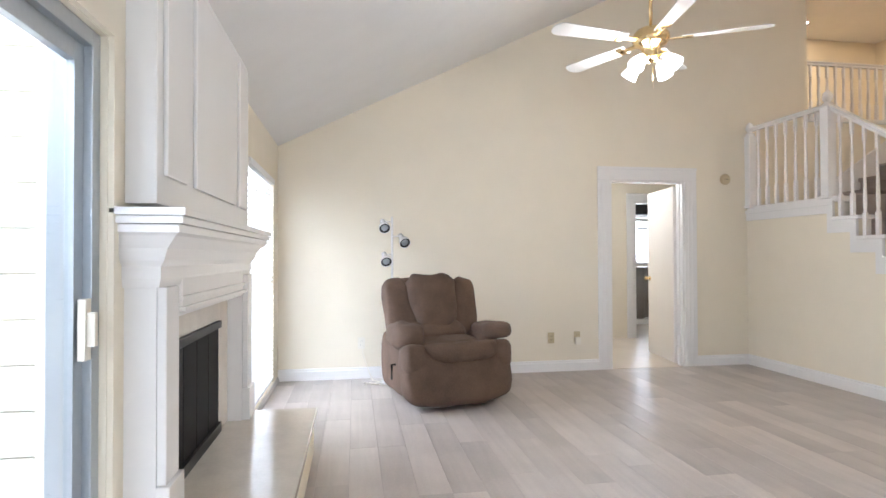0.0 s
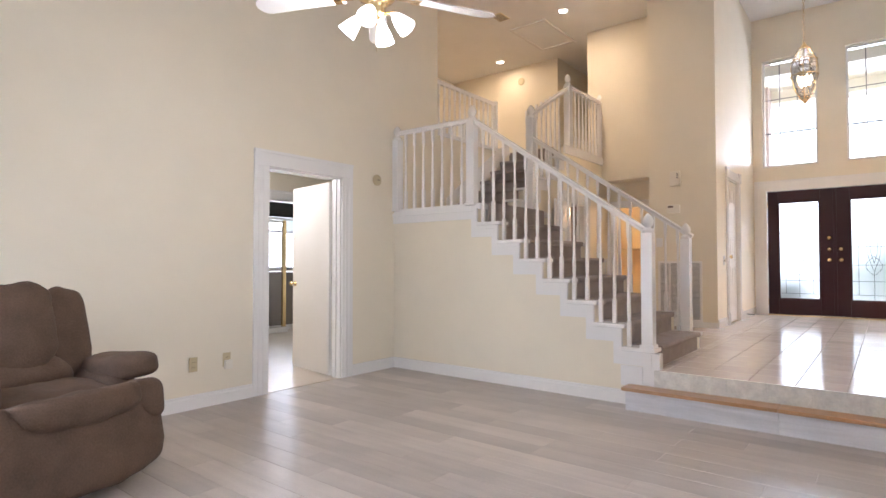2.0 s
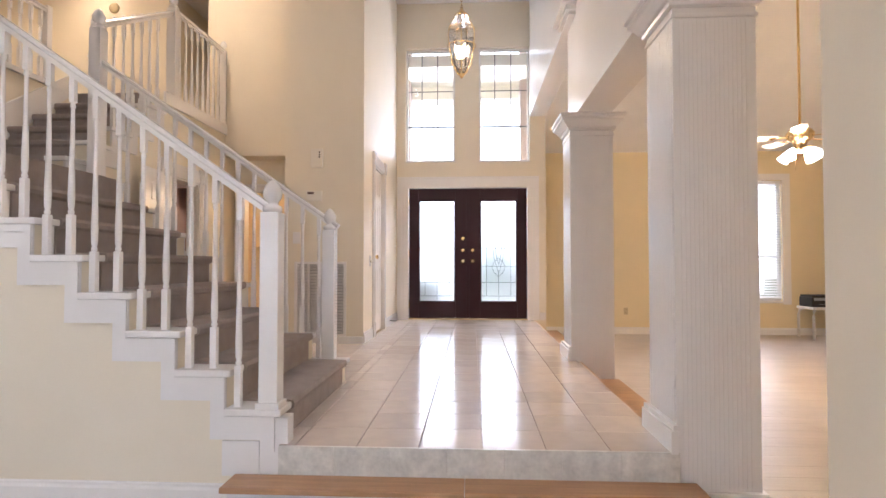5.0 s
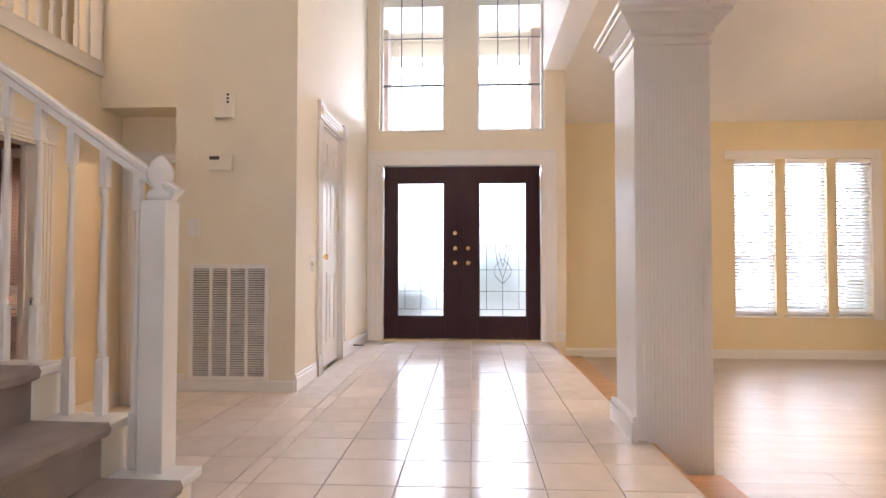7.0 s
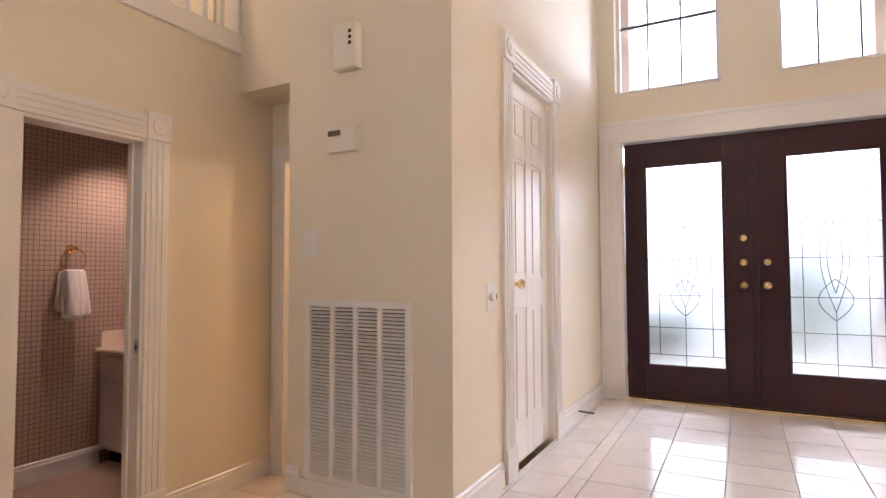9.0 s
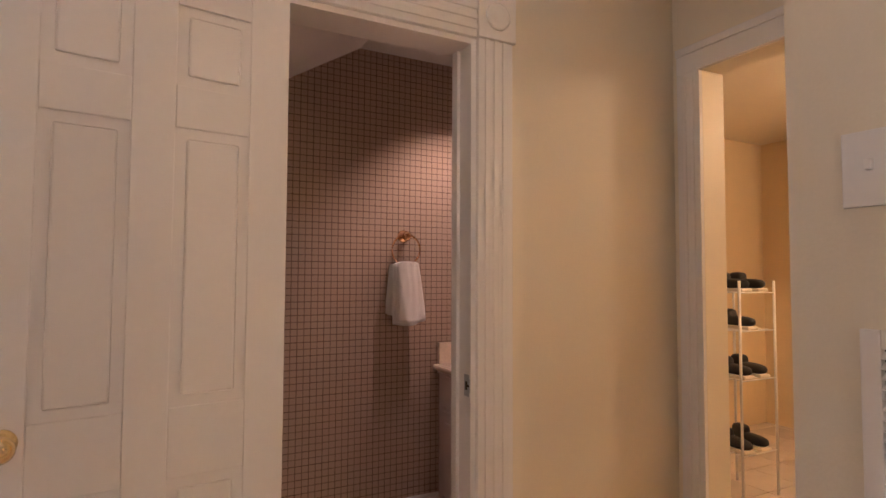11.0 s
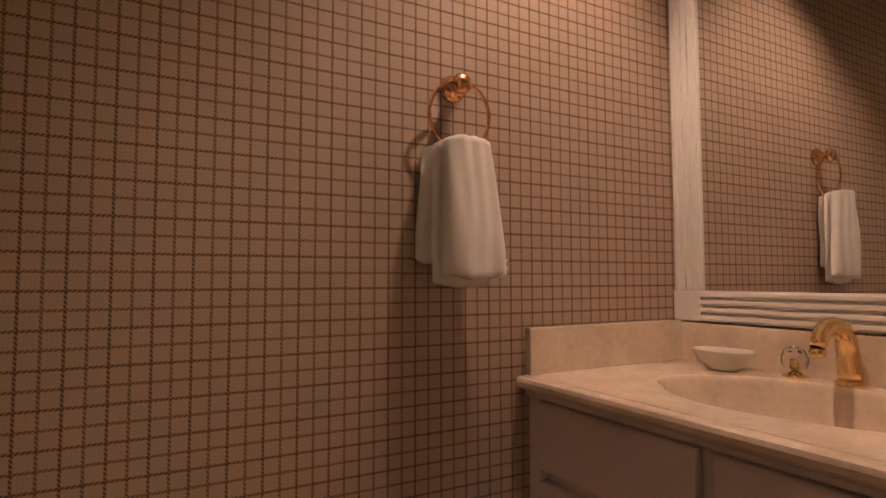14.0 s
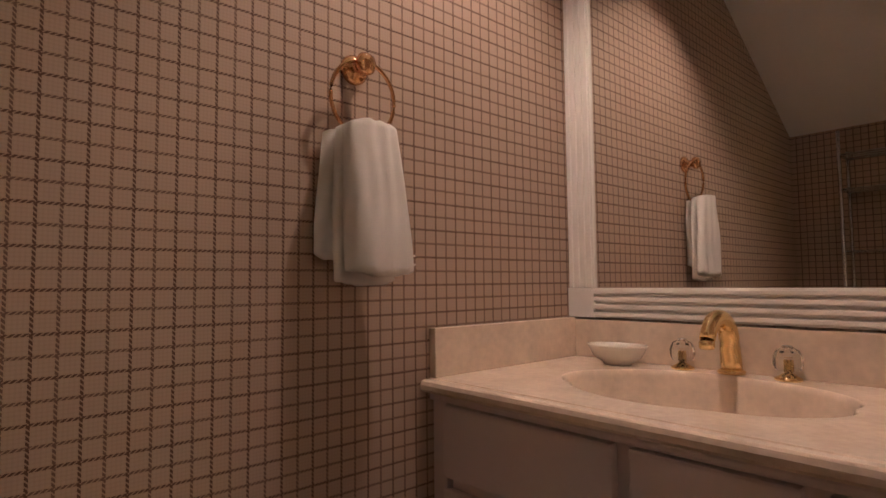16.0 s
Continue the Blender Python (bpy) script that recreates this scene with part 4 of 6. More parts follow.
# ---- sliding door and window ----
sd = thing("door_1", (0.65, 1.64, 0), "grey aluminium sliding glass door to the patio", "sliding door", kind="structure")
for y0, y1 in ((-1.02, -0.97), (0.97, 1.02)):
    part("frame", boxes((-0.15, -0.02, y0, y1, 0, 1.90), bevel=0.003), ALU, sd)
part("frame", boxes((-0.15, -0.02, -0.97, 0.97, 1.85, 1.90), bevel=0.003), ALU, sd)
part("track", boxes((-0.15, -0.02, -0.97, 0.97, 0.0, 0.03), bevel=0.003), ALU, sd)
for y0, y1, x in ((-0.97, 0.03, -0.12), (-0.03, 0.97, -0.075)):
    pn = part("sash", boxes((x, x + 0.03, y0, y0 + 0.055, 0.03, 1.85), (x, x + 0.03, y1 - 0.055, y1, 0.03, 1.85), (x, x + 0.03, y0 + 0.055, y1 - 0.055, 1.79, 1.85), (x, x + 0.03, y0 + 0.055, y1 - 0.055, 0.03, 0.11), bevel=0.002), ALU, sd)
    g = part("pane", boxes((x + 0.012, x + 0.018, y0 + 0.05, y1 - 0.05, 0.1, 1.80)), CLEAR, pn)
    g.visible_shadow = False
part("door_handle", boxes((-0.04, -0.018, 0.925, 0.965, 0.92, 1.10), (-0.02, 0.004, 0.935, 0.957, 0.96, 1.06), bevel=0.004), PLASTIC, sd, "white pull handle")
solid("trim_slider", boxes((0.65, 0.668, 2.665, 2.70, 0, 1.94), (0.65, 0.668, 0.58, 2.665, 1.905, 1.94)), CREAM, "cream painted reveal edge of the sliding door", "trim")
w = thing("window_1", (0.65, 5.575, 0.06), "tall white-framed window with open blinds", "window", kind="structure")
part("window_frame", boxes((-0.13, -0.06, -0.625, -0.575, 0, 1.89), (-0.13, -0.06, 0.575, 0.625, 0, 1.89), (-0.13, -0.06, -0.575, 0.575, 1.84, 1.89), (-0.13, -0.06, -0.575, 0.575, 0, 0.05), (-0.12, -0.07, -0.575, 0.575, 0.92, 0.96)), WHITE, w)
g = part("pane", boxes((-0.10, -0.094, -0.58, 0.58, 0.04, 1.85)), CLEAR, w)
g.visible_shadow = False


def blind(name, loc, turn, wid, drop, n, tilt, label):
    b = thing(name, loc, label, "window blind", turn=turn)
    part("head_rail", boxes((-wid / 2, wid / 2, -0.03, 0.02, -0.05, 0), bevel=0.003), BLIND, b)
    sl = bm_new()
    add_box(sl, -wid / 2, wid / 2, -0.024, 0.024, -0.0015, 0.0015)
    bmesh.ops.rotate(sl, verts=sl.verts, cent=(0, 0, 0), matrix=Matrix.Rotation(radians(tilt), 3, "X"))
    me = mesh_of("slat", sl, BLIND)
    for i in range(n):
        ob = part("slat", me, BLIND, b)
        ob.location = (0, 0, -0.07 - (drop - 0.1) * i / (n - 1))
    part("bottom_rail", boxes((-wid / 2, wid / 2, -0.02, 0.02, -drop - 0.01, -drop + 0.012), bevel=0.003), BLIND, b)
    for x in (-wid * 0.35, wid * 0.35):
        cbm = bm_new()
        tube(cbm, [(x, 0.026, -0.03), (x, 0.026, -drop)], 0.0015, 5)
        part("cord", cbm, BLIND, b)
    return b


blind("window_blind", (0.635, 5.575, 1.945), 90, 1.2, 1.84, 42, 42, "white horizontal blind, slats open, in the living window")

# ---- recliner ----
rc = thing("recliner", (2.15, 5.77, 0), "brown suede recliner armchair, footrest slightly raised", "armchair", turn=13)


def cush(name, c, s, e, rx=0.0, ry=0.0, rz=0.0, wr=0.012, seed=0, label="", taper=0.0, sag=0.0):
    """A stuffed cushion, narrower towards its foot by taper, with soft creases."""
    bm = bm_new()
    soft(bm, (0, 0, 0), s, e, None, 44, wr, seed)
    for v in bm.verts:
        k = v.co.z / s[2]
        v.co.x *= 1 + taper * k
        v.co.z -= sag * (v.co.x / s[0]) ** 2
    bmesh.ops.transform(bm, matrix=pose(*c, rx, ry, rz), verts=bm.verts)
    return part(name, bm, SUEDE, rc, label)


part("base", boxes((-0.34, 0.34, -0.26, 0.36, 0.035, 0.32), bevel=0.02), SUEDE, rc)
part("floor_frame", boxes((-0.34, -0.29, -0.30, 0.34, 0, 0.036), (0.29, 0.34, -0.30, 0.34, 0, 0.036)), DARKM, rc)
cush("footrest", (-0.03, -0.46, 0.265), (0.475, 0.14, 0.245), 0.5, rx=-12, rz=2, wr=0.022, seed=1)
cush("footrest_pad", (-0.01, -0.475, 0.435), (0.33, 0.135, 0.085), 0.6, rx=-16, rz=2, wr=0.024, seed=2, sag=-0.025)
cush("footrest_end", (-0.405, -0.45, 0.405), (0.105, 0.13, 0.115), 0.6, rx=-14, wr=0.02, seed=13)
cush("footrest_end", (0.36, -0.44, 0.405), (0.085, 0.13, 0.115), 0.6, rx=-14, wr=0.02, seed=14)
cush("seat", (0, -0.12, 0.42), (0.33, 0.31, 0.10), 0.55, rx=4, wr=0.02, seed=3)
cush("side_panel", (-0.365, 0.02, 0.30), (0.085, 0.38, 0.25), 0.42, wr=0.012, seed=4)
cush("side_panel", (0.365, 0.02, 0.30), (0.085, 0.38, 0.25), 0.42, wr=0.012, seed=5)
cush("armrest", (-0.36, -0.10, 0.54), (0.135, 0.27, 0.115), 0.72, rx=-4, ry=14, wr=0.026, seed=6)
cush("armrest", (0.43, -0.15, 0.565), (0.125, 0.27, 0.075), 0.66, rx=-4, ry=-6, wr=0.018, seed=7)
cush("backrest", (0, 0.30, 0.69), (0.39, 0.10, 0.335), 0.36, rx=-22, wr=0.014, seed=8)
cush("back_wing", (-0.315, 0.225, 0.735), (0.125, 0.125, 0.29), 0.48, rx=-22, ry=-7, wr=0.024, seed=9, taper=-0.16)
cush("back_wing", (0.315, 0.225, 0.735), (0.125, 0.125, 0.29), 0.48, rx=-22, ry=7, wr=0.024, seed=10, taper=-0.16)
cush("head_pillow", (-0.01, 0.165, 0.79), (0.225, 0.135, 0.265), 0.52, rx=-22, wr=0.022, seed=11, taper=0.10, sag=-0.03)
cush("lumbar_pillow", (0, 0.085, 0.545), (0.27, 0.13, 0.11), 0.7, rx=-20, wr=0.045, seed=12)
bm = bm_new()
tube(bm, [(-0.455, -0.13, 0.31), (-0.485, -0.13, 0.31), (-0.490, -0.14, 0.19)], 0.012, 10)
part("lever", bm, DARKM, rc, "dark release lever")

# ---- floor lamp ----
fl = thing("floor_lamp", (1.76, 6.27, 0), "white three-headed floor lamp behind the recliner", "lamp")
bm = bm_new()
turned(bm, [(0.12, 0), (0.12, 0.012), (0.10, 0.022), (0.02, 0.03), (0.011, 0.05)], 28)
part("base", bm, WHITE, fl)
bm = bm_new()
turned(bm, [(0.011, 0.03), (0.011, 1.60), (0.006, 1.615)], 12)
part("pole", bm, WHITE, fl)
for z, dx, dy in ((1.53, -0.085, -0.07), (1.39, 0.10, -0.06), (1.21, -0.07, -0.07)):
    base = Vector((dx, dy, z))
    aim = (Vector((0.2 + dx, -1.0, -0.62))).normalized()
    m = Matrix.Translation(base) @ aim.to_track_quat("Z", "Y").to_matrix().to_4x4()
    bm = bm_new()
    turned(bm, [(0.004, -0.085), (0.024, -0.082), (0.028, -0.03), (0.030, -0.01), (0.050, 0.03), (0.055, 0.075), (0.052, 0.075), (0.047, 0.03), (0.01, 0.0)], 24, m, cap=False)
    hd = part("head", bm, WHITE, fl)
    bm = bm_new()
    turned(bm, [(0.050, 0.058), (0.051, 0.070), (0.047, 0.071), (0.036, 0.062), (0.034, 0.056)], 24, m)
    part("baffle_ring", bm, DARKM, hd, "black baffle ring")
    bm = bm_new()
    turned(bm, [(0.034, 0.060), (0.032, 0.066), (0.020, 0.071), (0.002, 0.073)], 24, m)
    part("reflector_bulb", bm, ALU, hd, "unlit grey reflector bulb")
    bm = bm_new()
    tube(bm, [(0, 0, z + 0.03), (dx * 0.6, dy * 0.5, z + 0.035), base - aim * 0.03 + Vector((0, 0, 0.022))], 0.006, 8)
    part("arm", bm, WHITE, fl)
cd = thing("lamp_cord", (1.62, 6.30, 0), "white tangled power cord on the floor", "cord")
for s in range(3):
    rnd = random.Random(s)
    pts = [(0.02 * s - 0.14 + 0.05 * i + rnd.uniform(-0.02, 0.02), -0.10 + 0.07 * math.sin(i * 1.3 + s * 2), 0.006 + 0.006 * s) for i in range(9)]
    bm = bm_new()
    tube(bm, pts, 0.004, 6)
    part("loop", bm, PLASTIC, cd)
bm = bm_new()
tube(bm, [(-0.15, 0.192, 0.36), (-0.14, 0.17, 0.25), (-0.09, 0.15, 0.10), (-0.05, 0.05, 0.01), (0.05, -0.02, 0.006)], 0.004, 6)
part("lead", bm, PLASTIC, cd)


# ---- wall plates ----
def plate(name, loc, turn, label, kind="outlet", wid=0.07, h=0.115, material=PLASTIC):
    """A plate on a wall; its face looks along its own -y."""
    p = thing(name, loc, label, "switch" if "switch" in name else "outlet", turn=turn)
    part("cover", boxes((-wid / 2, wid / 2, -0.006, 0, -h / 2, h / 2), bevel=0.002), material, p)
    if kind == "outlet":
        for z in (0.021, -0.021):
            q = part("socket", boxes((-0.016, 0.016, -0.0085, -0.006, z - 0.014, z + 0.014), bevel=0.001), material, p)
            for x in (-0.007, 0.007):
                part("slot", boxes((x - 0.0015, x + 0.0015, -0.0095, -0.0085, z - 0.005, z + 0.005)), DARKM, q)
    elif kind == "dial":
        bm = bm_new()
        turned(bm, [(0.019, 0), (0.017, 0.018), (0.015, 0.02)], 18, Matrix.Translation((-0.012, -0.006, 0)) @ pose(0, 0, 0, 90, 0, 0))
        part("dimmer_knob", bm, PLASTIC, p)
        part("toggle", boxes((0.016, 0.028, -0.02, -0.006, -0.012, 0.016), bevel=0.002), CHROME, p)
    else:
        part("toggle", boxes((-0.005, 0.005, -0.017, -0.006, -0.004, 0.014), bevel=0.002), material, p)
    return p


for x, lab in ((1.465, "ivory double outlet with lamp plug low on the wall"), (3.46, "beige double outlet low on the wall")):
    plate("wall_outlet", (x, YC, 0.355), 0, lab, material=PLASTIC if x < 2 else BEIGEP)
o = plate("wall_outlet", (3.75, YC, 0.36), 0, "beige outlet with a plugged-in adapter", material=BEIGEP)
part("adapter", boxes((-0.03, 0.03, -0.05, -0.009, -0.075, -0.002), bevel=0.006), PLASTIC, o)
s = thing("wall_sensor", (5.515, YC, 2.08), "round tan plastic sensor on the wall", "sensor")
bm = bm_new()
turned(bm, [(0.062, 0), (0.062, 0.012), (0.05, 0.024), (0.02, 0.028), (0.002, 0.028)], 28, pose(0, 0, 0, 90, 0, 0))
part("housing", bm, BEIGEP, s)
part("grille_slot", boxes((-0.02, 0.02, -0.031, -0.0275, -0.003, 0.003)), GAP, s)
plate("bar_switch", (4.42, 1.70, 0.93), 180, "ivory switch plate with dimmer knob on the bar wall", "dial", 0.085, 0.115)
led = thing("bar_ledge", (4.20, 1.70, 1.03), "white painted ledge along the wall end", "ledge")
part("top", boxes((-0.08, 0.06, -2.6, 0.05, 0.0, 0.04), bevel=0.010), WHITE, led)
part("bed_mould", boxes((-0.06, -0.015, -2.6, 0.02, -0.04, 0.0), bevel=0.008), WHITE, led)
for y in (-0.5, -1.3, -2.2):
    bm = bm_new()
    prism(bm, [(0.06, -0.22), (0.06, 0.0), (-0.09, 0.0), (-0.085, -0.03), (-0.02, -0.08), (0.03, -0.2)], "y", y - 0.05, y)
    part("bracket", bm, WHITE, led)


# ---- ceiling fans ----
def ceiling_fan(loc, ceil_z, radius, n, phase, label, blade_mat, lit):
    f = thing("ceiling_fan", loc, label, "ceiling fan")
    h = ceil_z - loc[2]
    bm = bm_new()
    turned(bm, [(0.012, 0.05), (0.012, h - 0.08)], 12)
    part("downrod", bm, BRASS, f)
    bm = bm_new()
    turned(bm, [(0.02, h - 0.10), (0.05, h - 0.06), (0.068, h)], 24)
    part("canopy", bm, BRASS, f)
    bm = bm_new()
    turned(bm, [(0.03, 0.10), (0.05, 0.095), (0.10, 0.07), (0.125, 0.035), (0.125, 0.0), (0.10, -0.035), (0.07, -0.05), (0.05, -0.09), (0.058, -0.115), (0.04, -0.145), (0.01, -0.155)], 32)
    part("motor_housing", bm, BRASS, f, "polished brass motor housing")
    for i in range(n):
        a = math.tau * i / n + phase
        m = Matrix.Rotation(a, 4, "Z") @ Matrix.Rotation(radians(11), 4, "X")
        bm = bm_new()
        out = []
        for k in range(9):
            t = -math.pi / 2 + math.pi * k / 8
            out.append((radius - 0.065 + 0.065 * math.cos(t), 0.070 * math.sin(t)))
        prism(bm, [(0.20, 0.05), (0.20, -0.05)] + out, "z", 0.0, 0.006)
        bmesh.ops.transform(bm, matrix=m, verts=bm.verts)
        bl = part("blade", bm, blade_mat, f)
        bm = bm_new()
        add_box(bm, 0.10, 0.26, -0.02, 0.02, -0.008, -0.001, 0.003)
        add_box(bm, 0.22, 0.27, -0.045, 0.045, -0.008, -0.001, 0.003)
        bmesh.ops.transform(bm, matrix=m, verts=bm.verts)
        part("blade_iron", bm, BRASS, bl)
    for i in range(4):
        a = math.tau * i / 4 + 0.5
        aim = Vector((math.cos(a) * 0.75, math.sin(a) * 0.75, -0.8)).normalized()
        p0 = Vector((math.cos(a) * 0.05, math.sin(a) * 0.05, -0.12))
        m = Matrix.Translation(p0 + Vector((math.cos(a) * 0.055, math.sin(a) * 0.055, -0.01))) @ aim.to_track_quat("Z", "Y").to_matrix().to_4x4()
        bm = bm_new()
        turned(bm, [(0.018, 0.0), (0.026, 0.01), (0.040, 0.05), (0.050, 0.09), (0.056, 0.115), (0.052, 0.115), (0.036, 0.05), (0.01, 0.02)], 20, m, cap=False)
        shd = part("shade", bm, lit, f, "lit frosted tulip glass shade")
        bm = bm_new()
        tube(bm, [p0 - Vector((0, 0, 0)), p0 + Vector((math.cos(a) * 0.05, math.sin(a) * 0.05, 0.005)), m @ Vector((0, 0, 0.012))], 0.009, 8)
        part("lamp_arm", bm, BRASS, shd)
    bm = bm_new()
    tube(bm, [(0.03, 0.03, -0.15), (0.03, 0.03, -0.32)], 0.0015, 5)
    part("pull_chain", bm, BRASS, f)
    return f


ceiling_fan((3.44, 4.4, 2.72), vault(3.44), 0.76, 5, 0.765, "white-bladed brass ceiling fan with four lit shades", WHITE, SHADE)

# ---- beyond the living room door ----
w = thing("window_2", (7.6, 11.24, 1.06), "bath window with white blinds", "window", kind="structure")
part("window_frame", boxes((-0.7, -0.64, -0.03, 0.03, 0, 1.0), (0.64, 0.7, -0.03, 0.03, 0, 1.0), (-0.64, 0.64, -0.03, 0.03, 0.94, 1.0), (-0.64, 0.64, -0.03, 0.03, 0, 0.06)), WHITE, w)
blind("window_blind", (7.6, 11.19, 1.80), 0, 1.25, 0.72, 18, 35, "white horizontal blind half drawn in the bath window")
DKTILE = mat("dark_taupe_tile", (0.20, 0.17, 0.15), 0.35)
t1 = thing("bathtub_surround", (7.6, 10.8, 0), "taupe tiled tub surround in the bath", "bathtub")
part("apron", boxes((-0.9, 0.9, -0.35, 0.35, 0, 1.02), bevel=0.02), DKTILE, t1)
part("tub_rim", boxes((-0.9, 0.9, -0.37, -0.352, 0.0, 0.09), bevel=0.006), WHITE, t1)
vl = thing("window_valance", (7.6, 11.1, 2.06), "dark fabric valance over the bath window", "valance")
part("cloth", boxes((-0.9, 0.9, -0.05, 0.03, -0.02, 0.34), bevel=0.01), DARKM, vl)
sf = thing("shower_frame", (6.95, 10.2, 0), "gilt metal shower door frame with clear glass", "shower")
part("post", boxes((-0.03, 0.03, -0.03, 0.03, 0.09, 1.9), bevel=0.005), BRASS, sf)
part("head_rail", boxes((-0.6, -0.031, -0.02, 0.02, 1.85, 1.9), bevel=0.004), CHROME, sf)
part("curb", boxes((-0.6, 0.05, -0.06, 0.06, 0, 0.09), bevel=0.008), WHITE, sf)
g = part("pane", boxes((-0.6, -0.031, -0.004, 0.004, 0.09, 1.85)), CLEAR, sf)
g.visible_shadow = False


# ---- foyer: front door ----
fd = thing("front_door", (XF + 0.06, 2.757, F), "dark plum double front door with leaded glass panes", "door")
for s, nm in ((1, "leaf"), (-1, "leaf")):
    y0, y1 = sorted((s * 0.004, s * 0.912))
    g0, g1 = sorted((s * 0.19, s * 0.765))
    bm = bm_new()
    add_box(bm, 0, 0.045, y0, g0, 0.02, 2.03, 0.003)
    add_box(bm, 0, 0.045, g1, y1, 0.02, 2.03, 0.003)
    add_box(bm, 0, 0.045, g0, g1, 0.02, 0.262, 0.003)
    add_box(bm, 0, 0.045, g0, g1, 1.85, 2.03, 0.003)
    lf = part("leaf", bm, MAHOG, fd)
    bm = bm_new()
    for q in ((g0, g0 + 0.022, 0.262, 1.85), (g1 - 0.022, g1, 0.262, 1.85), (g0 + 0.022, g1 - 0.022, 0.262, 0.284), (g0 + 0.022, g1 - 0.022, 1.828, 1.85)):
        add_box(bm, -0.008, 0.02, q[0], q[1], q[2], q[3], 0.003)
    part("glazing_bead", bm, MAHOG, lf)
    pn = part("pane", boxes((0.018, 0.024, g0 + 0.01, g1 - 0.01, 0.27, 1.84)), TEXG, lf, "textured leaded glass")
    pn.visible_shadow = False
    # lead cames: two verticals, rungs, and an oval spray in the middle
    bm = bm_new()
    ya, yb, yc = g0 + 0.10, g1 - 0.10, (g0 + g1) / 2
    for a, b in (((ya, 0.36), (ya, 1.75)), ((yb, 0.36), (yb, 1.75)), ((yc, 0.28), (yc, 0.72)), ((yc, 1.5), (yc, 1.83))):
        tube(bm, [(0.014, *a), (0.014, *b)], 0.003, 5)
    for z in (0.36, 0.57, 0.82, 1.10, 1.34, 1.58, 1.75):
        tube(bm, [(0.014, g0 + 0.022, z), (0.014, g1 - 0.022, z)], 0.003, 5)
    for side in (-1, 1):
        for amp, z0, z1 in ((0.085, 0.72, 1.50), (0.045, 0.85, 1.36), (0.10, 0.66, 0.95)):
            tube(bm, [(0.014, yc + side * amp * math.sin(math.pi * k / 10), z0 + (z1 - z0) * k / 10) for k in range(11)], 0.003, 5)
    part("lead_came", bm, LEAD, lf)
    for z in ((0.90, 1.07, 1.25) if s > 0 else (0.90, 1.07)):
        bm = bm_new()
        turned(bm, [(0.033, 0), (0.033, 0.006), (0.024, 0.012), (0.014, 0.018), (0.024, 0.032), (0.026, 0.045), (0.018, 0.056), (0.003, 0.058)] if z == 0.90 else [(0.032, 0), (0.032, 0.008), (0.024, 0.016), (0.020, 0.022), (0.003, 0.023)], 22,
               Matrix.Translation((0, s * 0.075, z)) @ pose(0, 0, 0, 0, -90, 0))
        part("door_knob" if z == 0.90 else "deadbolt", bm, BRASS, lf, "polished brass lock")
    for z in (0.22, 1.02, 1.82):
        part("hinge", boxes((-0.012, 0.004, *sorted((s * 0.910, s * 0.924)), z - 0.05, z + 0.05), bevel=0.002), BRASS, lf)
part("astragal", boxes((-0.012, 0.05, -0.022, 0.022, 0.02, 2.03), bevel=0.004), MAHOG, fd)
part("threshold", boxes((-0.06, 0.10, -0.93, 0.93, 0.0, 0.018), bevel=0.004), BRASS, fd, "brass threshold")
casing("trim_front_door", "y", 1.835, 3.68, XF, -1, F, 2.345, 0.17)
solid("frame_front_door", boxes((XF, XF + 0.2, 1.80, 1.84, F, 2.38), (XF, XF + 0.2, 3.675, 3.72, F, 2.38), (XF, XF + 0.2, 1.84, 3.675, 2.345, 2.38)), WHITE, "white painted front door frame", "door frame")

# ---- foyer windows ----
for i, (y0, y1) in enumerate(((2.95, 3.72), (1.80, 2.58))):
    w = thing("window_%d" % (3 + i), (XF + 0.10, (y0 + y1) / 2, 2.74), "tall entry window with leaded muntins", "window", kind="structure")
    a = (y1 - y0) / 2
    part("window_sill", boxes((-0.115, 0.02, -a, a, -0.0, 0.02), bevel=0.004), WHITE, w)
    for q in ((-a, -a + 0.03, 0.02, 1.79), (a - 0.03, a, 0.02, 1.79), (-a + 0.03, a - 0.03, 1.76, 1.79), (-a + 0.03, a - 0.03, 0.02, 0.045)):
        part("window_frame", boxes((-0.02, 0.03, *q)), WHITE, w)
    g = part("pane", boxes((0.0, 0.005, -a + 0.025, a - 0.025, 0.04, 1.77)), CLEAR, w)
    g.visible_shadow = False
    part("meeting_bar", boxes((-0.012, 0.0, -a + 0.03, a - 0.03, 0.56, 0.582)), LEAD, w)
    for z in (1.13,):
        part("muntin", boxes((-0.009, 0.0, -a + 0.03, a - 0.03, z, z + 0.012)), LEAD, w)
    for t in (0.36, 0.68):
        y = -a + 2 * a * t
        part("muntin", boxes((-0.009, 0.0, y - 0.006, y + 0.006, 0.045, 1.76)), LEAD, w)

# ---- pendant lantern ----
pd = thing("pendant_lantern", (8.2, 2.78, 2.86), "brass and glass pendant lantern on a chain, lit", "pendant lamp")
bm = bm_new()
for k in range(46):
    z = 0.66 + k * 0.037
    if z > 2.36:
        break
    pts = [(0.010 * math.cos(j * math.tau / 8) * (k % 2), 0.010 * math.cos(j * math.tau / 8) * ((k + 1) % 2), z + 0.024 * math.sin(j * math.tau / 8)) for j in range(8)]
    tube(bm, pts, 0.0026, 4, True)
part("chain", bm, BRASS, pd)
bm = bm_new()
turned(bm, [(0.06, 2.33), (0.06, 2.345), (0.03, 2.37), (0.06, 2.379)], 20)
part("ceiling_rose", bm, BRASS, pd)
bm = bm_new()
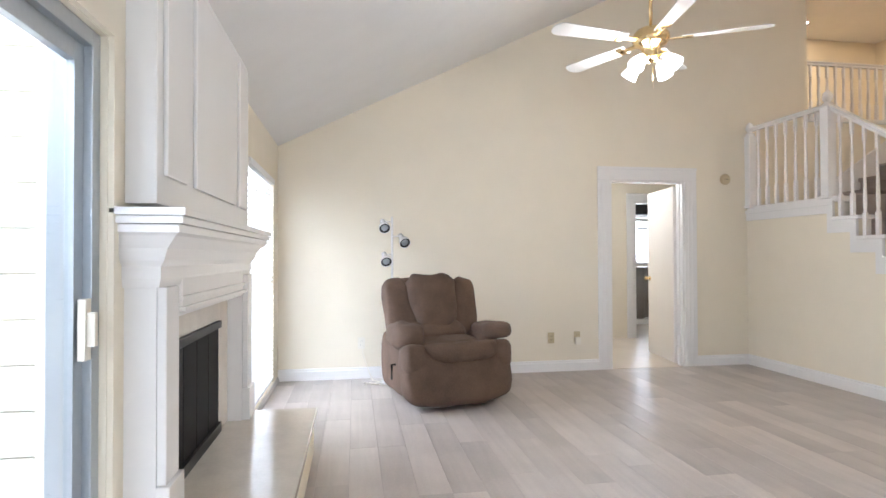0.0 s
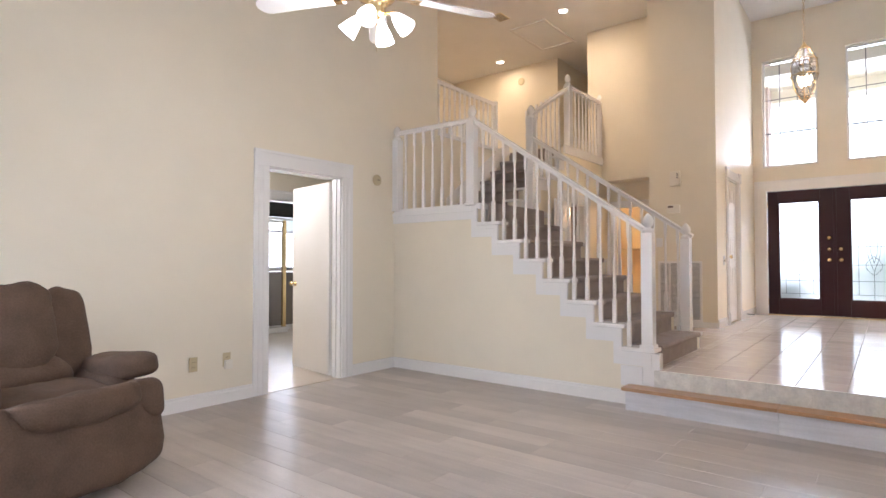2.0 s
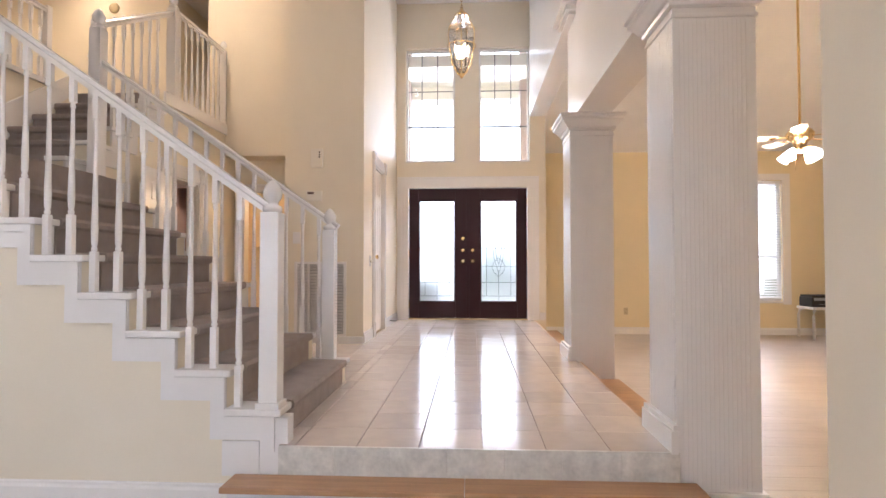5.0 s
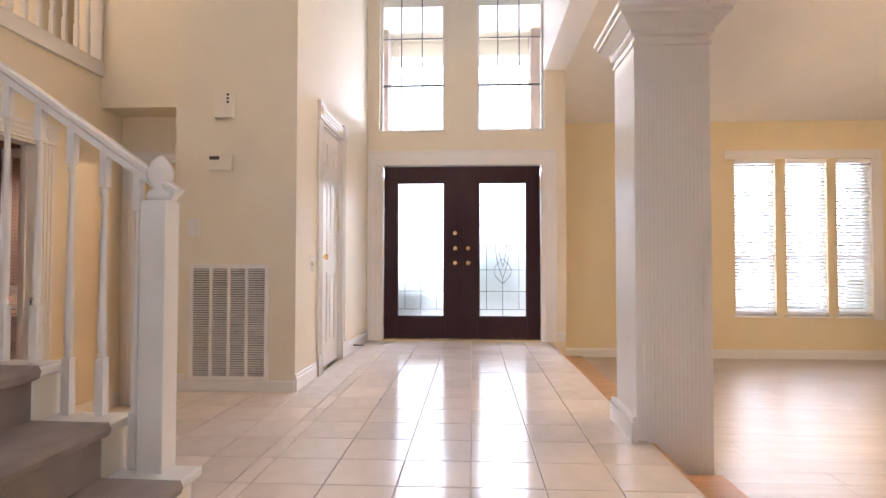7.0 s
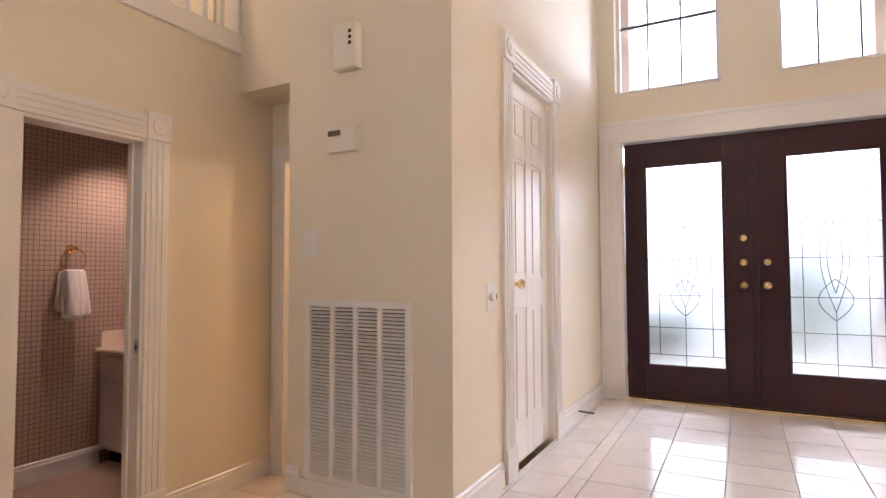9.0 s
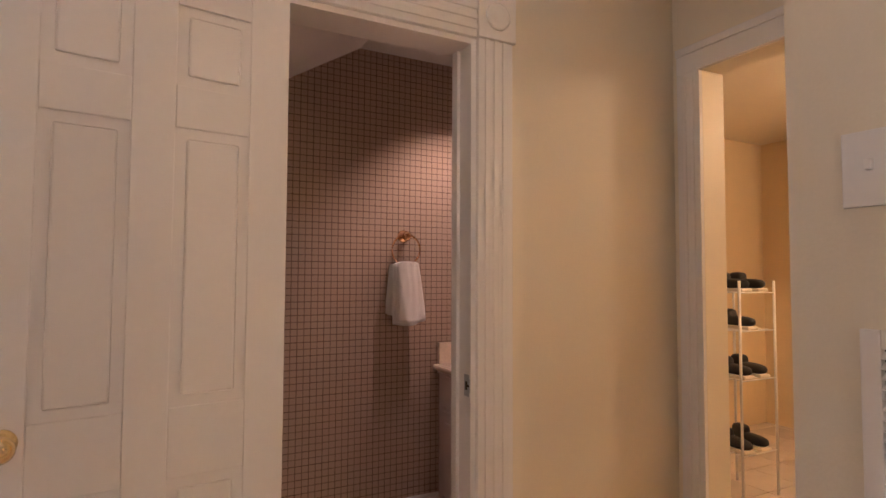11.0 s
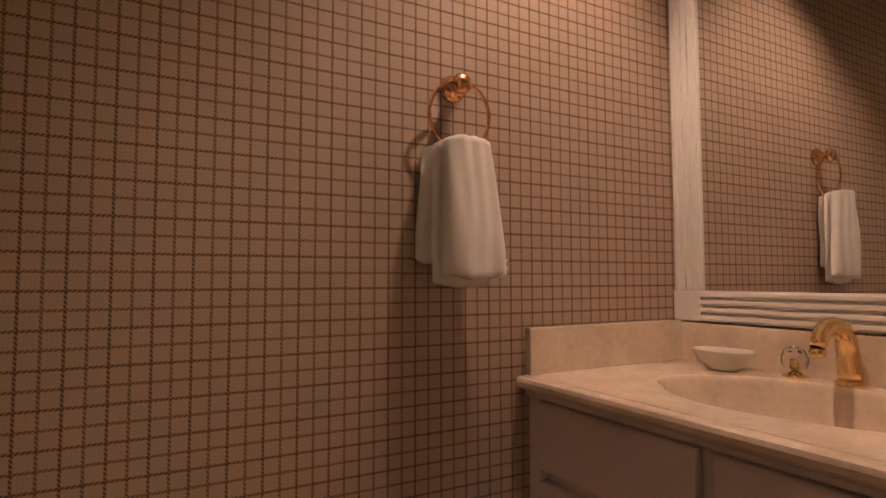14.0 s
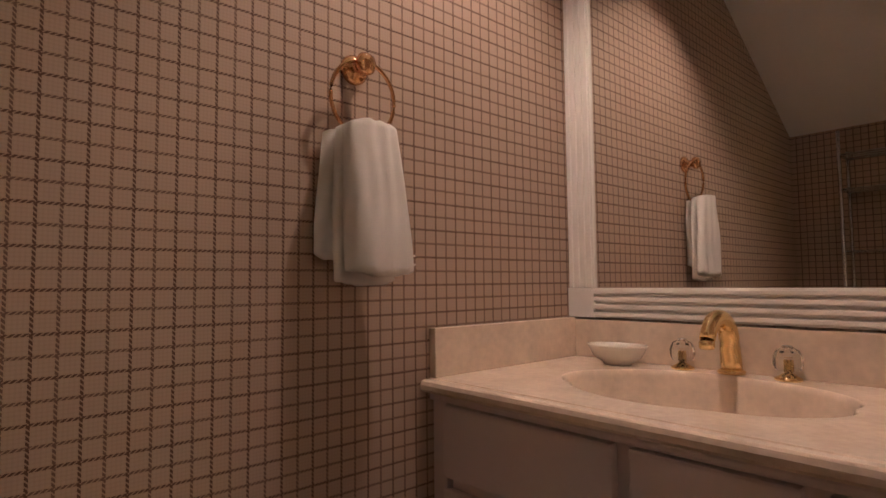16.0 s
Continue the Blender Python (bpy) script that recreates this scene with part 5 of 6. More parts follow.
turned(bm, [(0.008, 0.66), (0.02, 0.635), (0.035, 0.61), (0.055, 0.595), (0.06, 0.585), (0.03, 0.58)], 20)
part("top_cap", bm, BRASS, pd)
for k in range(6):
    a = math.tau * k / 6
    bm = bm_new()
    prof = [(0.055, 0.59), (0.12, 0.46), (0.135, 0.40), (0.13, 0.30), (0.105, 0.16), (0.05, 0.06), (0.02, 0.03)]
    tube(bm, [(r * math.cos(a), r * math.sin(a), z) for r, z in prof], 0.005, 6)
    part("rib", bm, BRASS, pd)
    bm = bm_new()
    b = a + math.tau / 6
    for (r0, z0), (r1, z1) in zip(prof[:-1], prof[1:]):
        q = [bm.verts.new(v) for v in ((r0 * math.cos(a), r0 * math.sin(a), z0), (r0 * math.cos(b), r0 * math.sin(b), z0), (r1 * math.cos(b), r1 * math.sin(b), z1), (r1 * math.cos(a), r1 * math.sin(a), z1))]
        bm.faces.new(q)
    bmesh.ops.solidify(bm, geom=bm.faces, thickness=0.003)
    g = part("glass_panel", bm, CLEAR, pd)
    g.visible_shadow = False
for z in (0.46, 0.30):
    r = 0.12 if z == 0.46 else 0.13
    bm = bm_new()
    tube(bm, [(r * math.cos(j * math.tau / 24), r * math.sin(j * math.tau / 24), z) for j in range(24)], 0.005, 6, True)
    part("hoop", bm, BRASS, pd)
bm = bm_new()
turned(bm, [(0.01, 0.05), (0.03, 0.045), (0.02, 0.02), (0.006, 0.0)], 14)
part("finial", bm, BRASS, pd)
for k in range(4):
    a = math.tau * k / 4 + 0.4
    x, y = 0.045 * math.cos(a), 0.045 * math.sin(a)
    bm = bm_new()
    tube(bm, [(0, 0, 0.10), (x, y, 0.12), (x, y, 0.17)], 0.005, 6)
    turned(bm, [(0.010, 0.17), (0.010, 0.23)], 10, Matrix.Translation((x, y, 0)))
    cd = part("candle", bm, PLASTIC, pd)
    bm = bm_new()
    turned(bm, [(0.008, 0.23), (0.016, 0.255), (0.012, 0.28), (0.002, 0.31)], 10, Matrix.Translation((x, y, 0)))
    part("candle_bulb", bm, BULBG, cd, "lit candle bulb")

# ---- grille wall ----
gr = thing("return_air_grille", (9.12, 4.33, 0.385), "white louvred return air grille low on the wall", "grille")
gy, gh = 0.285, 0.805
for q in ((-gy, -gy + 0.03, 0, gh), (gy - 0.03, gy, 0, gh), (-gy + 0.03, gy - 0.03, 0, 0.03), (-gy + 0.03, gy - 0.03, gh - 0.03, gh)):
    part("frame", boxes((-0.014, 0, *q), bevel=0.003), DOORW, gr)
part("backing", boxes((-0.002, -0.001, -gy + 0.03, gy - 0.03, 0.03, gh - 0.03)), mat("grey_duct", (0.085, 0.08, 0.076), 0.9), gr)
for k in range(3):
    y = -gy + 0.03 + (2 * gy - 0.06) * (k + 1) / 4
    part("mullion", boxes((-0.015, -0.001, y - 0.011, y + 0.011, 0.03, gh - 0.03), bevel=0.002), DOORW, gr)
sl_bm = bm_new()
add_box(sl_bm, -0.0074, 0.0074, -gy + 0.03, gy - 0.03, -0.0012, 0.0012)
bmesh.ops.rotate(sl_bm, verts=sl_bm.verts, cent=(0, 0, 0), matrix=Matrix.Rotation(radians(-38), 3, "Y"))
slat_me = mesh_of("slat", sl_bm, DOORW)
for k in range(46):
    o = part("slat", slat_me, DOORW, gr)
    o.location = (-0.0075, 0, 0.04 + (gh - 0.08) * k / 45)
solid("trim_grille_base", boxes((9.10, 9.12, 3.86, 4.65, F, F + 0.075), bevel=0.003), WHITE, "white board below the return air grille", "trim")
th = thing("thermostat", (9.12, 4.40, 1.905), "beige thermostat with a dark display strip", "thermostat")
part("housing", boxes((-0.032, 0, -0.085, 0.085, -0.055, 0.055), bevel=0.004), PLASTIC, th)
part("display", boxes((-0.0335, -0.032, 0.0, 0.07, 0.018, 0.042)), mat("brown_display", (0.12, 0.08, 0.06), 0.3), th)
dc = thing("door_chime", (9.12, 4.37, 2.315), "beige door chime box with sound holes", "door chime")
part("housing", boxes((-0.05, 0, -0.065, 0.065, -0.10, 0.10), bevel=0.005), PLASTIC, dc)
for k in range(3):
    part("sound_hole", boxes((-0.0515, -0.05, -0.042, -0.026, 0.0 + 0.026 * k, 0.016 + 0.026 * k)), DARKM, dc)
plate("wall_switch", (9.12, 4.595, 1.45), -90, "white toggle switch on the grille wall", "switch", 0.085, 0.125, WHITE)
plate("foyer_switch", (9.50, 3.86, 1.20), 0, "white switch plate with dimmer knob beside the closet", "dial", 0.095, 0.125, WHITE)
ds = thing("door_stop", (10.95, 3.85, F + 0.06), "dark spring door stop on the skirting", "door stop")
bm = bm_new()
tube(bm, [(0, 0, 0), (0, -0.11, -0.004)], 0.006, 8)
part("spring", bm, DARKM, ds)
plate("wall_outlet", (12.617, 0.13, 0.38), -90, "beige outlet low on the dining wall", material=BEIGEP)

# ---- upper hall ----
for x, y in ((8.65, 5.80), (9.85, 7.66), (8.4, 8.55)):
    dl = thing("downlight", (x, y, 4.88), "white recessed ceiling downlight, lit", "downlight")
    bm = bm_new()
    turned(bm, [(0.085, -0.004), (0.085, 0.0), (0.06, -0.001)], 24, cap=False)
    part("trim_ring", bm, WHITE, dl)
    bm = bm_new()
    turned(bm, [(0.062, -0.002), (0.05, -0.003), (0.002, -0.0035)], 24)
    part("lens", bm, CAN, dl)
vt = thing("ceiling_vent", (8.24, 6.63, 4.88), "brown metal ceiling register", "vent")
part("frame", boxes((-0.13, 0.13, -0.09, 0.09, -0.008, 0), bevel=0.002), BEIGEP, vt)
for k in range(6):
    part("slat", boxes((-0.11, 0.11, -0.07 + 0.026 * k, -0.062 + 0.026 * k, -0.012, -0.008)), DARKM, vt)
sm = thing("wall_sensor", (10.30, 7.48, 4.60), "round tan sensor high on the upper hall wall", "sensor")
bm = bm_new()
turned(bm, [(0.07, 0), (0.07, 0.014), (0.05, 0.028), (0.002, 0.03)], 24, pose(0, 0, 0, 0, -90, 0))
part("housing", bm, BEIGEP, sm)
at = thing("attic_hatch", (9.25, 6.45, 4.88), "white framed attic hatch in the upper ceiling", "hatch")
part("panel", boxes((-0.5, 0.5, -0.28, 0.28, -0.006, 0)), CEIL, at)
for q in ((-0.54, 0.54, -0.32, -0.28), (-0.54, 0.54, 0.28, 0.32), (-0.54, -0.5, -0.28, 0.28), (0.5, 0.54, -0.28, 0.28)):
    part("moulding", boxes((*q, -0.02, 0), bevel=0.004), WHITE, at)

# ---- laundry ----
cb = thing("wall_cabinet", (12.45, 6.2, 1.45), "cream laundry wall cabinet", "cabinet")
part("body", boxes((-0.02, 0.4, -0.9, 0.3, 0, 0.95), bevel=0.004), ORANGE, cb)
part("door", boxes((-0.04, -0.022, -0.58, -0.02, 0.01, 0.94), bevel=0.004), ORANGE, cb)
rk = thing("shoe_rack", (11.05, 6.22, 0), "white wire shoe rack with four shelves", "shoe rack")
for dx, dy in ((0, 0), (0.32, 0), (0, 0.26), (0.32, 0.26)):
    bm = bm_new()
    tube(bm, [(dx, dy - 0.06, 0), (dx, dy - 0.06, 1.25)], 0.008, 8)
    part("post", bm, WHITE, rk)
for z in (0.26, 0.68, 0.96, 1.18):
    bm = bm_new()
    for k in range(7):
        tube(bm, [(0, -0.06 + 0.0425 * k, z), (0.32, -0.06 + 0.0425 * k, z)], 0.004, 6)
    part("shelf", bm, WHITE, rk)
for i, (dx, z) in enumerate(((0.05, 0.26), (0.20, 0.26), (0.06, 0.68), (0.20, 0.68), (0.05, 1.18), (0.2, 1.18), (0.1, 0.96))):
    sh = thing("shoe", (11.05 + dx + 0.03, 6.27, z + 0.006), "dark trainer with a pale sole on the wire rack", "shoe", "shoes on the rack", turn=-100)
    part("sole", boxes((-0.12, 0.12, -0.04, 0.04, 0, 0.02), bevel=0.008), PLASTIC, sh)
    bm = bm_new()
    soft(bm, (0.01, 0, 0.045), (0.115, 0.038, 0.03), 0.7, None, 20)
    soft(bm, (-0.065, 0, 0.075), (0.05, 0.034, 0.04), 0.6, None, 20)
    part("upper", bm, SHOE, sh)

# ---- dining room ----
ceiling_fan((8.8, -0.55, 2.42), 4.94, 0.55, 5, 0.1, "brass dining fan with lit shades on a long rod", DOORW, SHADE)
for i, (y0, y1) in enumerate(((-1.24, -0.73), (-1.88, -1.37), (-2.42, -2.0))):
    w = thing("window_%d" % (5 + i), (12.70, (y0 + y1) / 2, 0.55), "white framed dining window", "window", kind="structure")
    a = (y1 - y0) / 2
    for q in ((-a, -a + 0.04, 0, 2.0), (a - 0.04, a, 0, 2.0), (-a + 0.04, a - 0.04, 1.96, 2.0), (-a + 0.04, a - 0.04, 0, 0.04), (-a + 0.04, a - 0.04, 0.72, 0.75)):
        part("window_frame", boxes((-0.02, 0.03, *q)), WHITE, w)
    g = part("pane", boxes((0.0, 0.005, -a + 0.03, a - 0.03, 0.03, 1.97)), CLEAR, w)
    g.visible_shadow = False
    part("window_sill", boxes((-0.10, -0.02, -a - 0.03, a + 0.03, -0.03, 0.0), bevel=0.004), WHITE, w)
    blind("window_blind", (12.635, (y0 + y1) / 2, 2.54), -90, 2 * a - 0.02, 1.95, 44, 38, "white horizontal blind, slats tilted, in the dining window")
solid("trim_dining_window", boxes((12.60, 12.62, -2.55, -0.60, 2.55, 2.66), (12.60, 12.62, -2.55, -2.42, 0.5, 2.55), bevel=0.003), WHITE, "white board round the dining windows", "trim")
tb = thing("side_table", (12.2, -2.76, 0), "small white bent-leg side table in the dining corner", "table")
part("tabletop", boxes((-0.22, 0.22, -0.24, 0.24, 0.46, 0.50), bevel=0.008), WHITE, tb)
for dx, dy in ((-0.19, -0.21), (0.19, -0.21), (-0.19, 0.21), (0.19, 0.21)):
    bm = bm_new()
    tube(bm, [(dx * 1.05, dy * 1.05, 0), (dx * 1.05, dy * 1.05, 0.36), (dx, dy, 0.43), (dx * 0.8, dy * 0.85, 0.458)], 0.021, 10)
    part("leg", bm, WHITE, tb)
pr = thing("printer", (12.2, -2.74, 0.501), "black desktop printer on the white side table", "printer")
part("body", boxes((-0.16, 0.18, -0.2, 0.2, 0, 0.15), bevel=0.012), SHOE, pr)
part("scanner_lid", boxes((-0.15, 0.17, -0.19, 0.19, 0.152, 0.18), bevel=0.008), SHOE, pr)
part("paper_tray", boxes((-0.26, -0.161, -0.12, 0.12, 0.03, 0.045), bevel=0.004), DARKM, pr)
part("control_panel", boxes((-0.168, -0.161, -0.17, 0.17, 0.10, 0.14), bevel=0.002), ALU, pr)
WOODB = streaks(mat("red_brown_wood", (0.17, 0.075, 0.045), 0.35, var=0.1), 26, 0.2, "z")
cbn = thing("wooden_cabinet", (11.9, -3.24, 0), "red-brown wooden cabinet beside the white side table", "cabinet")
part("body", boxes((-0.2, 0.24, -0.3, 0.3, 0.03, 0.76), bevel=0.004), WOODB, cbn)
part("top", boxes((-0.22, 0.25, -0.31, 0.31, 0.762, 0.79), bevel=0.005), WOODB, cbn)
part("plinth", boxes((-0.18, 0.22, -0.28, 0.28, 0, 0.03)), DARKM, cbn)
for y0, y1 in ((-0.285, -0.005), (0.005, 0.285)):
    d = part("door", boxes((-0.216, -0.201, y0, y1, 0.05, 0.745), bevel=0.003), WOODB, cbn)
    bm = bm_new()
    turned(bm, [(0.006, 0), (0.006, 0.012), (0.013, 0.018), (0.010, 0.026), (0.002, 0.028)], 12, Matrix.Translation((-0.216, y1 - 0.03 if y0 < -0.1 else y0 + 0.03, 0.42)) @ pose(0, 0, 0, 0, -90, 0))
    part("cabinet_knob", bm, BRASS, d)
tp = thing("telephone", (11.9, -3.12, 0.791), "black desk telephone on the wooden cabinet", "telephone")
bm = bm_new()
prism(bm, [(-0.1, 0), (0.1, 0), (0.1, 0.07), (-0.1, 0.03)], "y", -0.09, 0.09)
part("base", bm, SHOE, tp)
bm = bm_new()
tube(bm, [(-0.07, 0.06, 0.06), (-0.04, 0.06, 0.085), (0.06, 0.06, 0.105), (0.09, 0.06, 0.10)], 0.022, 10)
part("handset", bm, SHOE, tp)


# ---- powder room ----
vn = thing("vanity_cabinet", (9.46, 6.795, 0), "off-white painted vanity cabinet with raised doors", "cabinet")
part("carcass", boxes((0.02, 0.04, -1.015, -0.02, 0.10, 0.765), (0.02, 0.555, -0.02, 0, 0.10, 0.765), (0.02, 0.555, -1.035, -1.015, 0.10, 0.765), (0.04, 0.555, -1.015, -0.02, 0.10, 0.12)), VANITY, vn)
part("toe_kick", boxes((0.08, 0.555, -1.035, 0, 0.0, 0.10)), DARKM, vn)
part("corner_stile", boxes((0.0, 0.02, -0.045, 0, 0.10, 0.765), bevel=0.003), VANITY, vn)
for y0, y1 in ((-0.465, -0.035), (-0.745, -0.495), (-1.03, -0.775)):
    part("drawer_front", boxes((-0.004, 0.018, y0, y1, 0.585, 0.745), bevel=0.006), VANITY, vn)
    d = part("door", boxes((-0.004, 0.018, y0, y1, 0.13, 0.56), bevel=0.006), VANITY, vn)
    part("raised_panel", boxes((-0.012, -0.004, y0 + 0.05, y1 - 0.05, 0.18, 0.51), bevel=0.006), VANITY, d)
    bm = bm_new()
    turned(bm, [(0.006, 0), (0.006, 0.015), (0.014, 0.02), (0.012, 0.028), (0.002, 0.03)], 14, Matrix.Translation((-0.004, y0 + 0.03, 0.51)) @ pose(0, 0, 0, 0, -90, 0))
    part("cabinet_knob", bm, CHROME, d)
part("top_mould", boxes((-0.012, 0.02, -1.035, 0, 0.752, 0.768), bevel=0.005), VANITY, vn)

ct = thing("countertop", (9.46, 6.797, 0.77), "polished cream cultured marble vanity top with shell basin", "countertop")
# slab with a scalloped bowl sunk into it
cx, cy, rx, ry = 0.285, -0.475, 0.195, 0.275


def edge(a):
    return 0.97 + 0.07 * abs(math.sin(2.5 * a + 0.6)) ** 0.7


bm = bm_new()
x0, x1, y0, y1, zt = -0.006, 0.56, -1.04, 0.0, 0.032
n = 72
outer, ring0 = [], []
for i in range(n):
    a = math.tau * i / n
    c, s_ = math.cos(a), math.sin(a)
    t = min(((x1 - cx) / c if c > 1e-6 else 1e9), ((x0 - cx) / c if c < -1e-6 else 1e9), ((y1 - cy) / s_ if s_ > 1e-6 else 1e9), ((y0 - cy) / s_ if s_ < -1e-6 else 1e9))
    outer.append(bm.verts.new((cx + c * t, cy + s_ * t, zt)))
levels = [(1.02, zt), (1.0, zt - 0.003), (0.985, zt - 0.014), (0.965, zt - 0.045), (0.925, zt - 0.085), (0.85, zt - 0.118), (0.72, zt - 0.142), (0.5, zt - 0.158), (0.12, zt - 0.166)]
rings = [[bm.verts.new((cx + rx * k * edge(math.tau * i / n) * math.cos(math.tau * i / n), cy + ry * k * edge(math.tau * i / n) * math.sin(math.tau * i / n), z)) for i in range(n)] for k, z in levels]
for p, q in zip([outer] + rings, rings):
    for i in range(n):
        fc = bm.faces.new((p[i], p[(i + 1) % n], q[(i + 1) % n], q[i]))
        fc.smooth = p is not outer
bm.faces.new(rings[-1])
bmesh.ops.recalc_face_normals(bm, faces=bm.faces)
part("top", bm, MARBLE, ct)
bm = bm_new()
prof = [(0.012, 0.0315), (-0.004, 0.0315), (-0.007, 0.029), (-0.024, 0.029), (-0.031, 0.026), (-0.034, 0.018), (-0.033, 0.008), (-0.027, 0.002), (-0.018, 0.0), (0.012, 0.0)]
prism(bm, [(u - 0.002, v) for u, v in prof], "y", -1.04, 0.0)
part("front_edge", bm, MARBLE, ct)
part("backsplash", boxes((0.538, 0.558, -1.04, 0, 0.031, 0.140), bevel=0.003), MARBLE, ct)
part("side_splash", boxes((-0.008, 0.536, -0.021, 0, 0.031, 0.145), bevel=0.003), MARBLE, ct)
bm = bm_new()
turned(bm, [(0.022, zt - 0.166), (0.020, zt - 0.161), (0.004, zt - 0.162)], 18, Matrix.Translation((cx, cy, 0)))
part("drain", bm, BRASS, ct)

fc = thing("faucet", (9.975, 6.335, 0.803), "brushed brass gooseneck basin faucet", "faucet")
bm = bm_new()
turned(bm, [(0.030, 0), (0.030, 0.006), (0.024, 0.010)], 22)
part("flange", bm, BRASS, fc)
bm = bm_new()
tube(bm, [(0, 0, 0.006), (-0.001, 0, 0.03), (-0.004, 0, 0.06)] + [(-0.064 + 0.056 * math.cos(a), 0, 0.080 + 0.050 * math.sin(a)) for a in [math.pi * k / 14 for k in range(0, 13)]] + [(-0.123, 0, 0.086)], 0.0235, 18, False, 0.0165)
part("spout", bm, BRASS, fc)
bm = bm_new()
turned(bm, [(0.013, 0), (0.0165, 0.003), (0.0165, 0.016), (0.014, 0.020)], 18, Matrix.Translation((-0.125, 0, 0.066)))
part("aerator", bm, BRASS, fc)
for y in (6.445, 6.215):
    bm = bm_new()
    turned(bm, [(0.027, 0), (0.027, 0.005), (0.018, 0.009), (0.008, 0.016), (0.006, 0.045)], 20)
    h = part("handle_base", bm, BRASS, fc)
    h.location = (-0.010, y - 6.335, 0)
    bm = bm_new()
    prof = [(0.008, 0.018), (0.022, 0.022), (0.026, 0.034), (0.026, 0.050), (0.020, 0.064), (0.010, 0.070), (0.002, 0.070)]
    rg = [[bm.verts.new((r * (1 + 0.10 * (k % 2)) * math.cos(k * math.tau / 16), r * (1 + 0.10 * (k % 2)) * math.sin(k * math.tau / 16), z)) for k in range(16)] for r, z in prof]
    for p, q in zip(rg, rg[1:]):
        for k in range(16):
            bm.faces.new((p[k], p[(k + 1) % 16], q[(k + 1) % 16], q[k]))
    bm.faces.new(list(reversed(rg[0])))
    bm.faces.new(rg[-1])
    part("crystal_knob", bm, CLEAR, h, "clear faceted acrylic")
    bm = bm_new()
    turned(bm, [(0.011, 0.070), (0.010, 0.074), (0.002, 0.075)], 14)
    part("index_cap", bm, CHROME, h)
ds = thing("soap_dish", (9.925, 6.60, 0.803), "white oval porcelain soap dish beside the basin", "soap dish")
bm = bm_new()
prof = [(0.030, 0.0), (0.032, 0.004), (0.052, 0.018), (0.063, 0.040), (0.065, 0.044), (0.061, 0.044), (0.052, 0.032), (0.034, 0.020), (0.002, 0.017)]
turned(bm, prof, 36, Matrix.Diagonal((0.82, 1.28, 1.15, 1)))
part("bowl", bm, mat("porcelain", (0.80, 0.76, 0.70), 0.12, var=0.01), ds)

# mirror with fluted frame
mr = thing("wall_mirror", (10.02, 6.30, 0.915), "large wall mirror in a white fluted frame with corner blocks", "mirror")
mw, mh, fw = 0.50, 1.30, 0.085
part("glass", boxes((-0.008, -0.002, -mw + fw, mw - fw, fw, mh - fw)), MIRROR, mr, "silvered mirror glass")
for y in (-mw, mw - fw):
    s = part("frame_side", boxes((-0.016, 0, y, y + fw, fw, mh - fw), bevel=0.002), WHITE, mr)
    for k in range(4):
        u = y + fw * (k + 0.5) / 4
        part("flute", boxes((-0.024, -0.016, u - 0.007, u + 0.007, fw, mh - fw), bevel=0.0035), WHITE, s)
    for z in (0, mh - fw):
        part("corner_block", boxes((-0.024, 0, y - 0.002, y + fw + 0.002, z, z + fw), bevel=0.003), WHITE, mr)
for z in (0, mh - fw):
    s = part("frame_rail", boxes((-0.016, 0, -mw + fw, mw - fw, z, z + fw), bevel=0.002), WHITE, mr)
    for k in range(4):
        v = z + fw * (k + 0.5) / 4
        part("flute", boxes((-0.024, -0.016, -mw + fw, mw - fw, v - 0.007, v + 0.007), bevel=0.0035), WHITE, s)

# towel ring and towel
TX, TZ = 9.248, 1.475
rg = thing("towel_ring", (TX, 6.80, TZ), "aged brass towel ring on the papered wall", "towel ring")
bm = bm_new()
turned(bm, [(0.032, 0), (0.032, 0.006), (0.026, 0.012), (0.016, 0.016), (0.012, 0.03), (0.014, 0.034), (0.022, 0.040), (0.024, 0.050), (0.018, 0.060), (0.003, 0.063)], 26, pose(0, 0, 0, 90, 0, 0))
part("rosette", bm, ROSE, rg)
bm = bm_new()
R = 0.078
tube(bm, [(R * math.sin(a), -0.046 + 0.006 * (1 - math.cos(a)), -R + R * math.cos(a) + 0.006) for a in [math.tau * k / 40 for k in range(40)]], 0.0042, 8, True)
part("ring", bm, ROSE, rg)
tw = thing("hand_towel", (TX - 0.008, 6.765, TZ - 0.145), "white terry hand towel folded over the brass ring", "towel")
L = 0.285


